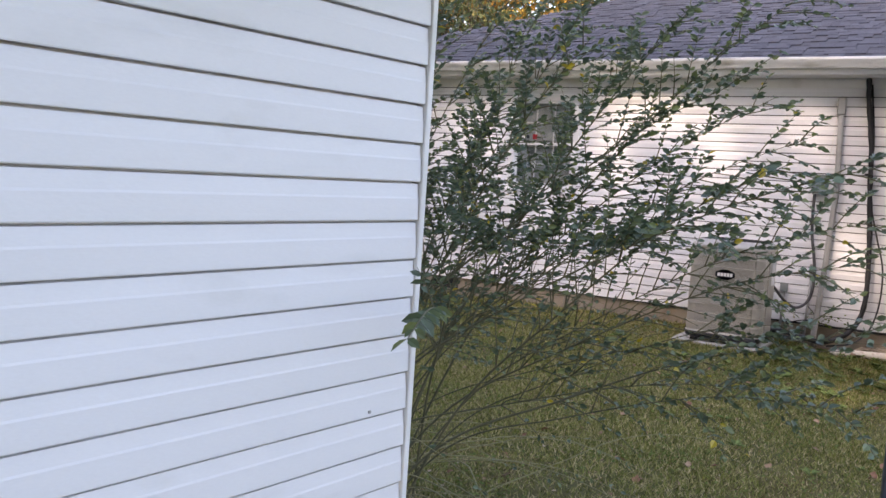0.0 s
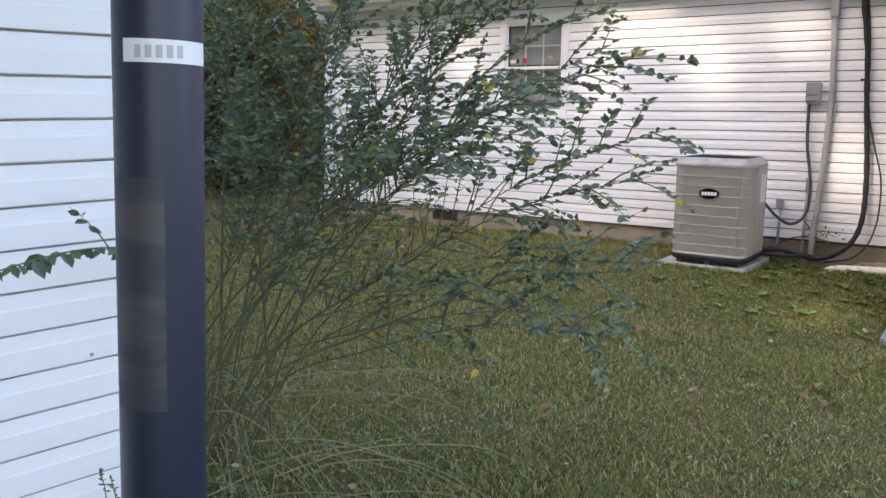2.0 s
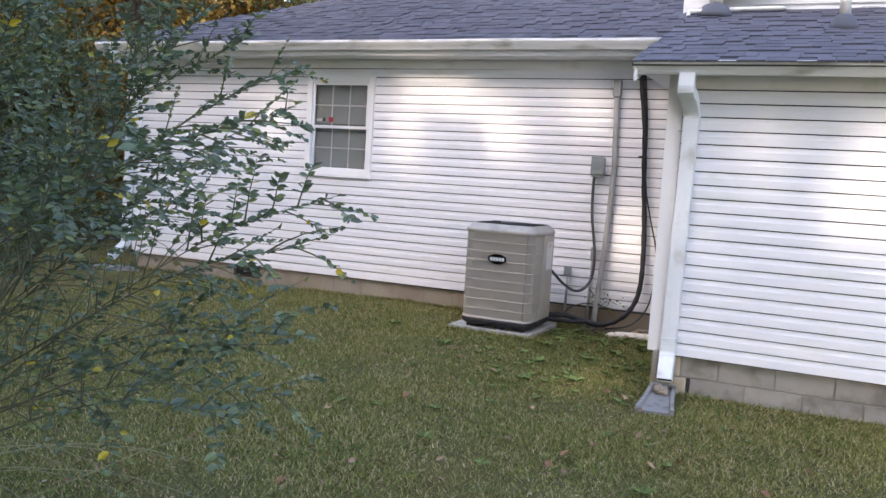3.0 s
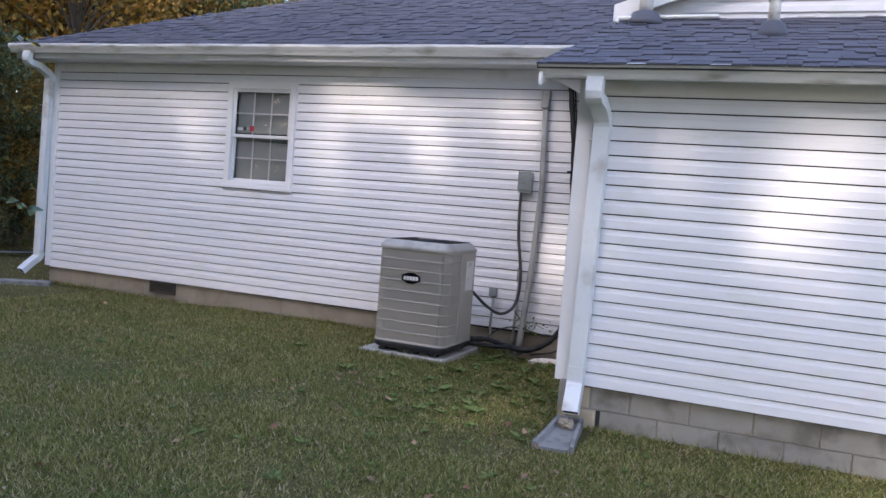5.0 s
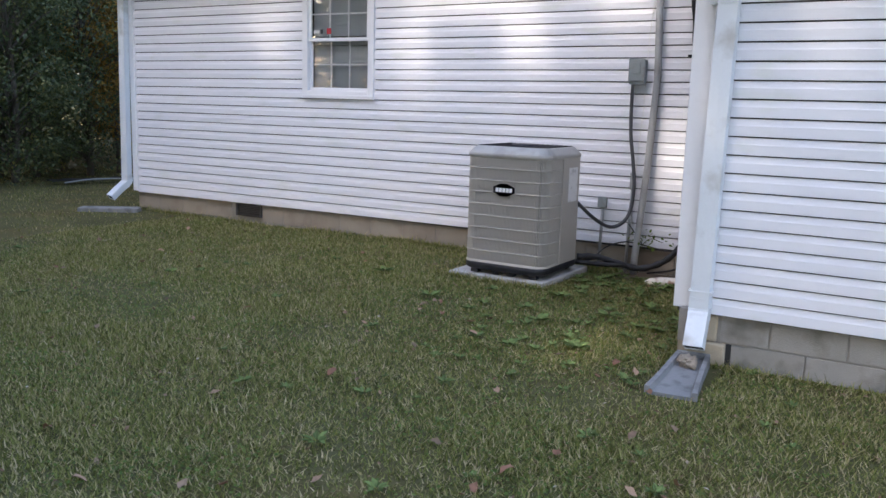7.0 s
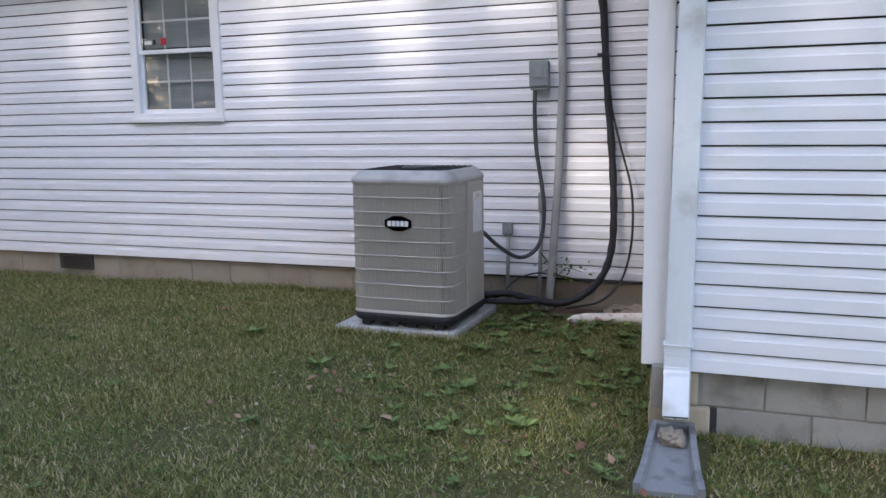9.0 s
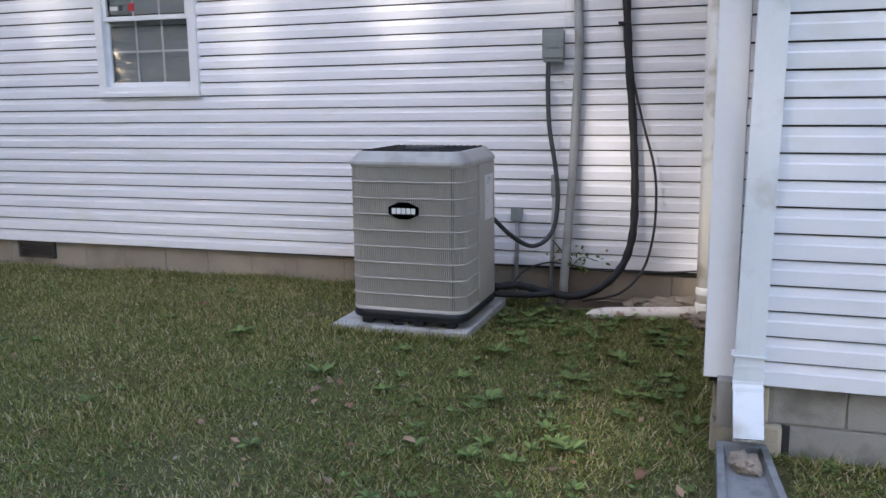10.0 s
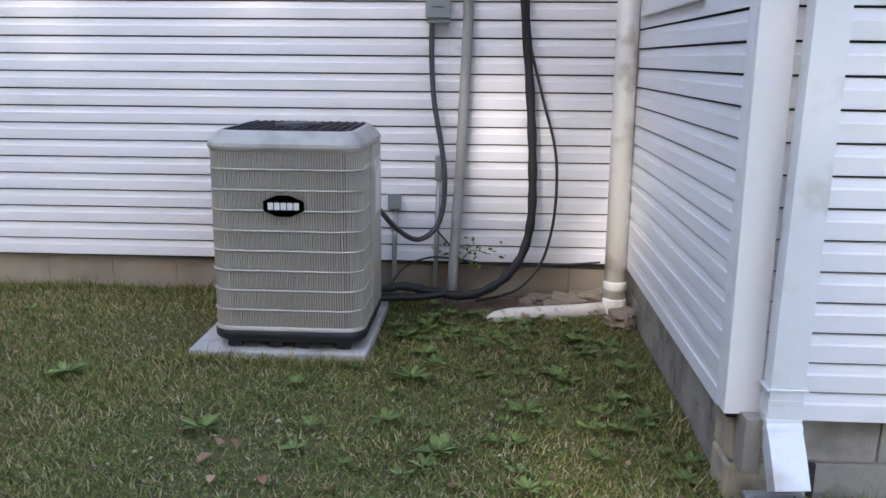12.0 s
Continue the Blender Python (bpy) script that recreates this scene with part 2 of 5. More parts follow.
def tube(bm, pts, radius, sides=10, caps=True):
    """A round tube along the points; radius: a number or one for each point."""
    pts = [Vector(p) for p in pts]
    rings, side = [], None
    for i, p in enumerate(pts):
        d = (pts[min(i + 1, len(pts) - 1)] - pts[max(i - 1, 0)]).normalized()
        if side is None:
            side = d.orthogonal().normalized()
        side = (side - d * side.dot(d)).normalized()
        up = d.cross(side)
        r = radius[i] if isinstance(radius, (list, tuple)) else radius
        rings.append([bm.verts.new(p + (side * math.cos(a) + up * math.sin(a)) * r) for a in [2 * math.pi * k / sides for k in range(sides)]])
    for a, b in zip(rings, rings[1:]):
        for k in range(sides):
            bm.faces.new((a[k], a[(k + 1) % sides], b[(k + 1) % sides], b[k]))
    if caps:
        bm.faces.new(rings[0][::-1])
        bm.faces.new(rings[-1])
    return rings


def tubed(*a, **k):
    bm = bmesh.new()
    tube(bm, *a, **k)
    return bm


def sweep(bm, profile, pts, wide=Vector((1, 0, 0)), scales=None, hollow_end=False):
    """A closed profile of (u, v) along the points; u lies along the fixed direction wide."""
    pts = [Vector(p) for p in pts]
    rings = []
    for i, p in enumerate(pts):
        d = (pts[min(i + 1, len(pts) - 1)] - pts[max(i - 1, 0)]).normalized()
        u = (wide - d * wide.dot(d)).normalized()
        v = d.cross(u)
        s = scales[i] if scales else 1.0
        rings.append([bm.verts.new(p + u * a * s + v * b * s) for a, b in profile])
    n = len(profile)
    for a, b in zip(rings, rings[1:]):
        for k in range(n):
            bm.faces.new((a[k], a[(k + 1) % n], b[(k + 1) % n], b[k]))
    bm.faces.new(rings[0][::-1])
    if not hollow_end:
        bm.faces.new(rings[-1])
    return rings


def quads_mesh(name, verts, faces):
    me = bpy.data.meshes.new(name)
    me.from_pydata(verts.tolist() if hasattr(verts, "tolist") else verts, [], faces.tolist() if hasattr(faces, "tolist") else faces)
    me.update()
    return me


def leaves_mesh(name, pos, along, face, length, width, fold=0.25, simple=False):
    """One leaf at each place: along its midrib, facing face, folded along the rib."""
    along = along / (np.linalg.norm(along, axis=1, keepdims=True) + 1e-9)
    face = face - along * (along * face).sum(1, keepdims=True)
    face = face / (np.linalg.norm(face, axis=1, keepdims=True) + 1e-9)
    side = np.cross(along, face)
    L, W = length[:, None], width[:, None]
    if simple:
        V = np.stack([pos, pos + along * L * 0.5 + side * W * 0.5 + face * W * fold * 0.5, pos + along * L, pos + along * L * 0.5 - side * W * 0.5 + face * W * fold * 0.5], 1)
        F = np.array([[0, 1, 2, 3]])
        n = 4
    else:
        up = face * W * fold
        V = np.stack([pos, pos + along * L * 0.28 + side * W * 0.42 + up * 0.8, pos + along * L * 0.62 + side * W * 0.45 + up * 0.8 - face * L * 0.03,
                      pos + along * L - face * L * 0.10, pos + along * L * 0.62 - side * W * 0.45 + up * 0.8 - face * L * 0.03, pos + along * L * 0.28 - side * W * 0.42 + up * 0.8], 1)
        F = np.array([[0, 1, 2, 3], [0, 3, 4, 5]])
        n = 6
    N = len(pos)
    faces = (F[None] + (np.arange(N) * n)[:, None, None]).reshape(-1, F.shape[1])
    return quads_mesh(name, V.reshape(-1, 3), faces)


# ---- ground ----
def ground_z(x, y):
    """Gentle unevenness of the lawn, a little higher round the pad."""
    return 0.036 * math.exp(-((x + 1.8) / 1.9) ** 2 - ((y + 0.8) / 1.3) ** 2) + 0.02 * noise.noise((x * 0.45, y * 0.45, 0.3)) + 0.010 * noise.noise((x * 1.7, y * 1.7, 4.1)) - 0.012


def build_ground():
    fine_x, fine_y = np.arange(-13, 5.01, 0.18), np.arange(-12, 5.01, 0.18)
    far = np.array([18, 24, 34, 50, 80, 130, 220, 400])
    xs, ys = np.concatenate([-far[::-1], fine_x, far]), np.concatenate([-far[::-1], fine_y, far])
    verts = [(x, y, ground_z(x, y) if abs(x) < 17 and abs(y) < 17 else -0.012) for y in ys for x in xs]
    nx = len(xs)
    faces = [(j * nx + i, j * nx + i + 1, (j + 1) * nx + i + 1, (j + 1) * nx + i) for j in range(len(ys) - 1) for i in range(nx - 1)]
    return structure("ground", quads_mesh("ground", verts, faces), SOIL, "brown-green lawn soil under short grass", True)


ground = build_ground()
for poly in ground.data.polygons:
    poly.use_smooth = True

# ---- walls ----
COURSE, Z_A, Z_B = 0.1016, 0.222, 0.285
X_LEFT, Y_B = -7.45, -2.365
BOARDS = {}


def board_mesh(length, course, mat):
    """One course of lapped vinyl: sloped top, flat face, lip turned in below."""
    key = (round(length, 3), course, mat.name)
    if key in BOARDS:
        return BOARDS[key]
    # Top edge stops short, so the black core shows as the lap's shadow line.
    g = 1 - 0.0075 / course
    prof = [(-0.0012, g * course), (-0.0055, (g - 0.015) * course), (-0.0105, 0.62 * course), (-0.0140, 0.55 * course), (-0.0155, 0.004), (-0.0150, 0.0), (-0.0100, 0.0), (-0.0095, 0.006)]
    if mat is VINYL_NEAR:
        g = 1 - 0.0045 / course
        prof = [(0.014, course + 0.004), (0.014, g * course), (-0.0075, (g - 0.02) * course), (-0.0115, 0.60 * course), (-0.0130, 0.55 * course), (-0.0150, 0.003), (-0.0140, 0.0), (0.014, 0.001)]
    bm, segs = bmesh.new(), 3
    rows = []
    for k in range(segs + 1):
        x = length * k / segs
        w = 0.0003 * math.sin(7.1 * k + length * 3)
        rows.append([bm.verts.new((x, y + w * (0.3 + abs(z) / course), z + w)) for y, z in prof])
    for a, b in zip(rows, rows[1:]):
        for i in range(len(prof) - 1):
            bm.faces.new((a[i], a[i + 1], b[i + 1], b[i]))
    me = mesh_from(bm, "siding_board")
    me.materials.append(mat)
    BOARDS[key] = me
    return me


def side_wall(parent, origin, direction, length, z0, count, course, mat, openings=(), seams=(), slope=0.0):
    """Courses of siding boards on a wall that runs from origin along direction; its outer side is to the right of that way."""
    d = Vector((*direction, 0)).normalized()
    d = Vector((d.x, d.y, slope)).normalized()
    out = Vector((d.y, -d.x, 0)).normalized()
    rot = Matrix((d, -out, d.cross(-out))).transposed().to_4x4()
    for i in range(count):
        za = z0 + i * course
        spans = [(0.0, length)]
        for s0, s1, o0, o1 in openings:
            if za + course * 0.5 > o0 and za + course * 0.5 < o1:
                spans = [p for a, b in spans for p in ((a, min(b, s0)), (max(a, s1), b)) if p[1] - p[0] > 0.01]
        cuts = [s for k, s in seams if k == (i + 1) // 2]
        for a, b in spans:
            edges = [a] + [c for c in cuts if a + 0.1 < c < b - 0.1] + [b]
            for n, (s, e) in enumerate(zip(edges, edges[1:])):
                lap = 0.02 if e != b else 0.0
                ob = part("siding_board", board_mesh(e - s + lap, course, mat), mat, parent)
                m = Matrix.Translation(Vector((*origin, za)) + d * s + out * (0.0008 * (n % 2))) @ rot
                ob.matrix_basis = m


def wall_slab(name, label, poly, y0, y1, mat=WALL_CORE, m=None, holes=()):
    """A wall of some thickness from an outline of (s, z), with rectangular holes."""
    bm = bmesh.new()
    if holes:
        xs = sorted({s for s, _ in poly} | {h[0] for h in holes} | {h[1] for h in holes})
        zs = sorted({z for _, z in poly} | {h[2] for h in holes} | {h[3] for h in holes})
        for a, b in zip(xs, xs[1:]):
            for c, d in zip(zs, zs[1:]):
                if not any(h[0] <= a and b <= h[1] and h[2] <= c and d <= h[3] for h in holes):
                    box(bm, a, b, y0, y1, c, d)
        bmesh.ops.remove_doubles(bm, verts=bm.verts, dist=1e-5)
    else:
        f = [bm.verts.new((s, y0, z)) for s, z in poly]
        g = [bm.verts.new((s, y1, z)) for s, z in poly]
        bm.faces.new(f)
        bm.faces.new(g[::-1])
        n = len(f)
        for k in range(n):
            bm.faces.new((f[k], g[k], g[(k + 1) % n], f[(k + 1) % n]))
    if m is not None:
        bmesh.ops.transform(bm, matrix=m, verts=bm.verts)
    bmesh.ops.recalc_face_normals(bm, faces=bm.faces)
    return structure(name, bm, mat, label)


WX0, WX1, WZ0, WZ1 = -4.67, -3.723, Z_A + 12 * COURSE + 0.02, 2.672
C_IN, C_OUT = Vector((0.19, 0.0)), Vector((0.19, Y_B))
C_LEN = (C_OUT - C_IN).length
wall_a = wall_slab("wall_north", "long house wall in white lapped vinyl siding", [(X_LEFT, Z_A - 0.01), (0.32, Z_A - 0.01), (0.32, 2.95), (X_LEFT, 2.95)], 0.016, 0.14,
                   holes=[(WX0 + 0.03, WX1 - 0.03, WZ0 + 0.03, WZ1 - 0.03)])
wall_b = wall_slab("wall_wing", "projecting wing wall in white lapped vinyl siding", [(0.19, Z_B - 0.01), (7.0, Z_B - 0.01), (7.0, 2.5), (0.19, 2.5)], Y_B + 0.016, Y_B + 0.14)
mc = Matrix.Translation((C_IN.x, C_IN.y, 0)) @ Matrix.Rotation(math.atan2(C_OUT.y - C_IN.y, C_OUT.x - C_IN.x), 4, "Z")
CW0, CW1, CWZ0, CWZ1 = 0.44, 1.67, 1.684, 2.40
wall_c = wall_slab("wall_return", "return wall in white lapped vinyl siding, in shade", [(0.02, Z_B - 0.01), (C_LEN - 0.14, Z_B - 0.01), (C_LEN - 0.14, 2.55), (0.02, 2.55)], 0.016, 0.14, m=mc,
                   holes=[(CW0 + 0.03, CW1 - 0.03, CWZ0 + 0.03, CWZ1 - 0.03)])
wall_left = structure("wall_west", boxed(X_LEFT - 0.002, X_LEFT + 0.12, 0.142, 8.0, Z_A - 0.01, 2.95), VINYL, "plain white end wall of the house")
wall_back = structure("wall_rear", boxed(X_LEFT, 7.0, 8.0, 8.12, 0, 2.95), VINYL, "plain white rear wall of the house")
wall_right = structure("wall_east", boxed(7.0, 7.12, Y_B, 8.0, 0, 2.95), VINYL, "plain white end wall of the house")

# near building, its courses not quite level
L_DIR = Vector((0.1495, 0.9888)).normalized()
L_COR = Vector((-0.910, -8.040))
L_LEN, L_SLOPE, L_COURSE = 5.2, 0.011, 0.1016
L_START = L_COR - L_DIR * L_LEN
L_Z0 = 0.90 - 8 * L_COURSE - L_SLOPE * L_LEN
ml = Matrix.Translation((L_START.x, L_START.y, 0)) @ Matrix.Rotation(math.atan2(L_DIR.y, L_DIR.x), 4, "Z")
wall_l = wall_slab("wall_shed", "side wall of a near building in white lapped vinyl siding", [(0, 0.02), (L_LEN - 0.03, 0.02), (L_LEN - 0.03, 2.30), (0, 2.30)], 0.016, 0.12, m=ml)
shed_back = structure("wall_shed_back", boxed(L_LEN - 0.15, L_LEN - 0.03, 0.122, 3.6, 0.02, 2.30, m=ml), VINYL_NEAR, "plain end wall of the near building")
shed_front = structure("wall_shed_front", boxed(0, 0.12, 0.122, 3.6, 0.02, 2.30, m=ml), VINYL_NEAR, "plain front wall of the near building")
shed_far = structure("wall_shed_far", boxed(0, L_LEN - 0.03, 3.6, 3.72, 0.02, 2.30, m=ml), VINYL_NEAR, "plain far wall of the near building")
# Out of view; eave height and depth are set to darken the upper wall.
shed_roof = structure("roof_shed", boxed(-0.3, L_LEN + 0.3, -0.60, 3.9, 2.31, 2.46, m=ml), TRIM, "low roof of the near building, its unseen eaves deepened for shade")
part("corner_trim", boxed(L_LEN - 0.03, L_LEN - 0.010, -0.022, 0.06, 0.06, 2.29, bevel=0.004, m=ml), TRIM, wall_l, "white corner post")

part("nail_head", boxed(L_LEN - 0.177, L_LEN - 0.170, -0.020, -0.012, 0.909, 0.916, m=ml), PVC_GREY, wall_l, "small grey nail head")

# corner trims and frieze of the house
bm = boxed(0.168, 0.284, Y_B - 0.022, Y_B - 0.001, Z_B + 0.018, 2.42, bevel=0.004)
part("corner_trim", bm, TRIM, wall_b, "white corner post")
part("corner_trim", boxed(C_LEN - 0.085, C_LEN - 0.001, -0.022, -0.001, Z_B + 0.018, 2.42, bevel=0.004, m=mc), TRIM, wall_c, "white corner post")
part("corner_trim", boxed(X_LEFT - 0.012, X_LEFT + 0.075, -0.022, 0.03, Z_A, 2.86, bevel=0.004), TRIM, wall_a, "white corner post")
part("frieze", boxed(X_LEFT, 0.17, -0.018, 0.0, 2.765, 2.865, bevel=0.003), TRIM, wall_a)
part("frieze", boxed(0.285, 7.0, Y_B - 0.018, Y_B, 2.33, 2.44, bevel=0.003), TRIM, wall_b)

# foundation blocks
found_a = structure("foundation_wall", boxed(X_LEFT + 0.03, 0.30, 0.032, 0.2, -0.4, Z_A - 0.012), MORTAR, "tan painted concrete block foundation")
found_b = structure("foundation_wing", boxed(0.23, 7.0, Y_B + 0.042, Y_B + 0.25, -0.4, Z_B - 0.012), MORTAR, "bare grey concrete block foundation, cracked")
found_c = structure("foundation_return", boxed(0.02, C_LEN - 0.03, 0.042, 0.25, -0.4, Z_B - 0.012, m=mc), MORTAR, "grey block foundation of the return wall")
found_l = structure("foundation_shed", boxed(0, L_LEN - 0.06, 0.03, 0.2, -0.3, 0.06, m=ml), BLOCK_GREY, "low concrete footing of the near building")
rnd = random.Random(5)
BLOCKS = {}


def block(parent, mat, x0, x1, y, z0, z1, m=None):
    key = (round(x1 - x0, 2), round(z1 - z0, 2), mat.name)
    if key not in BLOCKS:
        BLOCKS[key] = mesh_from(boxed(0, x1 - x0 - 0.010, 0, 0.06, 0.005, z1 - z0 - 0.005, bevel=0.003), "concrete_block")
        BLOCKS[key].materials.append(mat)
    ob = part("concrete_block", BLOCKS[key], mat, parent)
    ob.matrix_basis = (m or Matrix()) @ Matrix.Translation((x0, y + rnd.uniform(-0.003, 0.002), z0))


for row, zt in enumerate((Z_A - 0.012, Z_A - 0.215)):
    x = X_LEFT + 0.03 - (0.2 if row else 0)
    while x < 0.2:
        if not (row == 0 and -5.73 < x + 0.2 < -5.25):
            block(found_a, BLOCK_TAN, x, min(x + 0.406, 0.30), 0.026, zt - 0.203, zt)
        x += 0.406
for row, (zt, x) in enumerate(((0.318, 0.304), (0.115, 0.502))):
    while x < 4.6:
        block(found_b, BLOCK_GREY, x, x + 0.406, Y_B + 0.032, zt - 0.203, zt)
        x += 0.406
    s = 0.02 + 0.2 * row
    while s < C_LEN - 0.3:
        block(found_c, BLOCK_GREY, s, s + 0.406, 0.034, zt - 0.203, zt, mc)
        s += 0.406
part("corner_block", boxed(0.205, 0.42, Y_B + 0.012, Y_B + 0.2, 0.118, Z_B - 0.014, bevel=0.010), STUCCO, found_b, "yellowed parged corner, cracked")
part("corner_block", boxed(0.20, 0.475, Y_B + 0.004, Y_B + 0.2, -0.3, 0.112, bevel=0.014), STUCCO, found_b, "yellowed parged corner, crumbling")

# Solid dark strip; the shade of the chipped gap is in its colour.
part("chipped_gap", boxed(0.474, 0.505, Y_B + 0.022, Y_B + 0.04, -0.03, 0.112, bevel=0.004), RECESS_SHADE, found_b, "near-black strip painting the shade where the corner has broken away")

# foundation vent in the long wall
vent = thing("foundation_vent", (-5.505, 0.02, 0.12), "dark rusted crawl-space vent set in the foundation", "vent")
bm = bmesh.new()
for a in ((-5.70, -5.68), (-5.33, -5.31)):
    box(bm, a[0], a[1], -0.002, 0.03, 0.065, 0.205)
for a in ((0.065, 0.078), (0.192, 0.205)):
    box(bm, -5.68, -5.33, -0.002, 0.03, a[0], a[1])
part("frame", bm, RUST, vent)
# Near-black sheet that paints the crawl space's darkness behind the slats.
part("backing", boxed(-5.69, -5.32, 0.024, 0.030, 0.07, 0.2), RECESS_SHADE, vent)
for k in range(6):
    z = 0.086 + 0.019 * k
    part("slat", boxed(-5.68, -5.33, 0.0, 0.02, z, z + 0.006, m=None), RUST, vent)

# ---- windows ----
def sash_window(name, label, w, h, mm, sticker=False, blind=0.95):
    """A double-hung window with grilles between the panes and a blind behind; local x along the wall, y inwards."""
    win = tagged(new(name), label, "window", "", "structure")
    win.matrix_world = mm
    BASE[win.name] = Matrix()

    def put(nm, bm, mat, par=win, lab=""):
        ob = part(nm, bm, mat, par, lab)
        ob.matrix_parent_inverse = Matrix()
        return ob
    f, d = 0.075, 0.05
    bm = bmesh.new()
    box(bm, 0, f, -0.028, d, 0, h, bevel=0.004)
    box(bm, w - f, w, -0.028, d, 0, h, bevel=0.004)
    box(bm, f, w - f, -0.028, d, h - f, h, bevel=0.004)
    box(bm, f, w - f, -0.028, d, 0, f * 0.8, bevel=0.004)
    put("window_frame", bm, WIN)
    put("window_sill", boxed(-0.012, w + 0.012, -0.045, -0.02, -0.022, 0.018, bevel=0.005), WIN)
    mid = h * 0.49
    for n, (z0, z1, y) in enumerate(((f * 0.8, mid + 0.02, 0.03), (mid - 0.02, h - f, 0.008))):
        bm = bmesh.new()
        e = 0.032
        box(bm, f, f + e, y - 0.014, y + 0.014, z0, z1, bevel=0.003)
        box(bm, w - f - e, w - f, y - 0.014, y + 0.014, z0, z1, bevel=0.003)
        box(bm, f + e, w - f - e, y - 0.014, y + 0.014, z0, z0 + e * 1.1, bevel=0.003)
        box(bm, f + e, w - f - e, y - 0.014, y + 0.014, z1 - e * 1.1, z1, bevel=0.003)
        put("sash", bm, WIN)
        gx0, gx1, gz0, gz1 = f + e, w - f - e, z0 + e * 1.1, z1 - e * 1.1
        bm = bmesh.new()
        for k in (1, 2):
            x = gx0 + (gx1 - gx0) * k / 3
            box(bm, x - 0.008, x + 0.008, y + 0.004, y + 0.010, gz0, gz1)
        zc = (gz0 + gz1) / 2
        for a, b in ((gx0, gx0 + (gx1 - gx0) / 3 - 0.008), (gx0 + (gx1 - gx0) / 3 + 0.008, gx0 + (gx1 - gx0) * 2 / 3 - 0.008), (gx0 + (gx1 - gx0) * 2 / 3 + 0.008, gx1)):
            box(bm, a, b, y + 0.004, y + 0.010, zc - 0.008, zc + 0.008)
        put("grille", bm, WIN)
        p = put("pane", boxed(gx0, gx1, y - 0.003, y + 0.001, gz0, gz1), GLASS)
        p.visible_shadow = False
    if blind:
        for k in range(int((h - 0.16) / 0.030)):
            z = h - f - 0.02 - 0.030 * k
            sag = 0.012 * math.sin(k * 1.7) if 14 < k < 20 else 0.0
            me = boxed(f + 0.01, w - f - 0.01, 0.075, 0.078, -0.017, 0.017)
            bmesh.ops.rotate(me, verts=me.verts, cent=(0, 0.0765, 0), matrix=Matrix.Rotation(radians(-14), 3, "X"))
            bmesh.ops.translate(me, verts=me.verts, vec=(0, 0, z + sag))
            put("blind_slat", me, BLIND)
    if sticker:
        put("sticker", boxed(0.315, 0.375, 0.0015, 0.003, mid + 0.055, mid + 0.115), RED_INK, lab="small red sticker on the glass")
        put("sticker", boxed(0.23, 0.265, 0.0015, 0.003, mid + 0.06, mid + 0.105), BADGE, lab="small dark sticker on the glass")
        put("sticker", boxed(0.14, 0.215, 0.0015, 0.003, mid + 0.065, mid + 0.095), WHITE_INK, lab="small white sticker on the glass")
    bm = bmesh.new()
    box(bm, -0.3, w + 0.3, 0.14, 2.0, -0.9, h + 0.2)
    bm.faces.ensure_lookup_table()
    bmesh.ops.delete(bm, geom=[min(bm.faces, key=lambda q: q.calc_center_median().y)], context="FACES")
    put("room_lining", bm, ROOM)
    return win


sash_window("window_1", "white double-hung vinyl window with grilles and closed blinds", WX1 - WX0, WZ1 - WZ0, Matrix.Translation((WX0, 0, WZ0)), True)
sash_window("window_2", "white vinyl window in the shaded return wall", CW1 - CW0, CWZ1 - CWZ0, mc @ Matrix.Translation((CW0, 0, CWZ0)))

# ---- eaves, gutters, roofs ----
P_A, P_B = 0.43, 0.33
EA_Y, EA_Z, EB_Y, EB_Z = -0.34, 3.03, -2.645, 2.48


def k_gutter(name, label, x0, x1, y, ztop, h=0.105, d=0.115):
    """An open ogee gutter along x; its back at y."""
    g = thing(name, ((x0 + x1) / 2, y, ztop), label, "gutter")
    prof = [(0, 0), (0, -h), (-d * 0.55, -h), (-d * 0.70, -h * 0.72), (-d * 0.86, -h * 0.50), (-d, -h * 0.24), (-d, -0.004), (-d * 0.9, 0.0), (-d * 0.9, -0.012),
            (-d + 0.006, -0.012), (-d + 0.006, -h * 0.24), (-d * 0.82, -h * 0.50), (-d * 0.64, -h * 0.78), (-d * 0.5, -h + 0.004), (-0.004, -h + 0.004), (-0.004, 0)]
    bm = bmesh.new()
    rows = [[bm.verts.new((x, y + a, ztop + b)) for a, b in prof] for x in np.linspace(x0, x1, 9)]
    for k, r in enumerate(rows):
        for v in r:
            v.co.z += 0.003 * math.sin(k * 2.3)
    n = len(prof)
    for a, b in zip(rows, rows[1:]):
        for k in range(n):
            bm.faces.new((a[k], b[k], b[(k + 1) % n], a[(k + 1) % n]))
    bmesh.ops.recalc_face_normals(bm, faces=bm.faces)
    part("channel", bm, GUTTER, g)
    for x in (x0, x1):
        bm = bmesh.new()
        f = [bm.verts.new((x + s, y + a, ztop + b)) for s in (-0.001, 0.0015) for a, b in prof[:8]]
        bm.faces.new(f[:8])
        bm.faces.new(f[8:][::-1])
        for k in range(8):
            bm.faces.new((f[k], f[(k + 1) % 8], f[8 + (k + 1) % 8], f[8 + k]))
        bmesh.ops.recalc_face_normals(bm, faces=bm.faces)
        part("end_cap", bm, GUTTER, g)
    return g


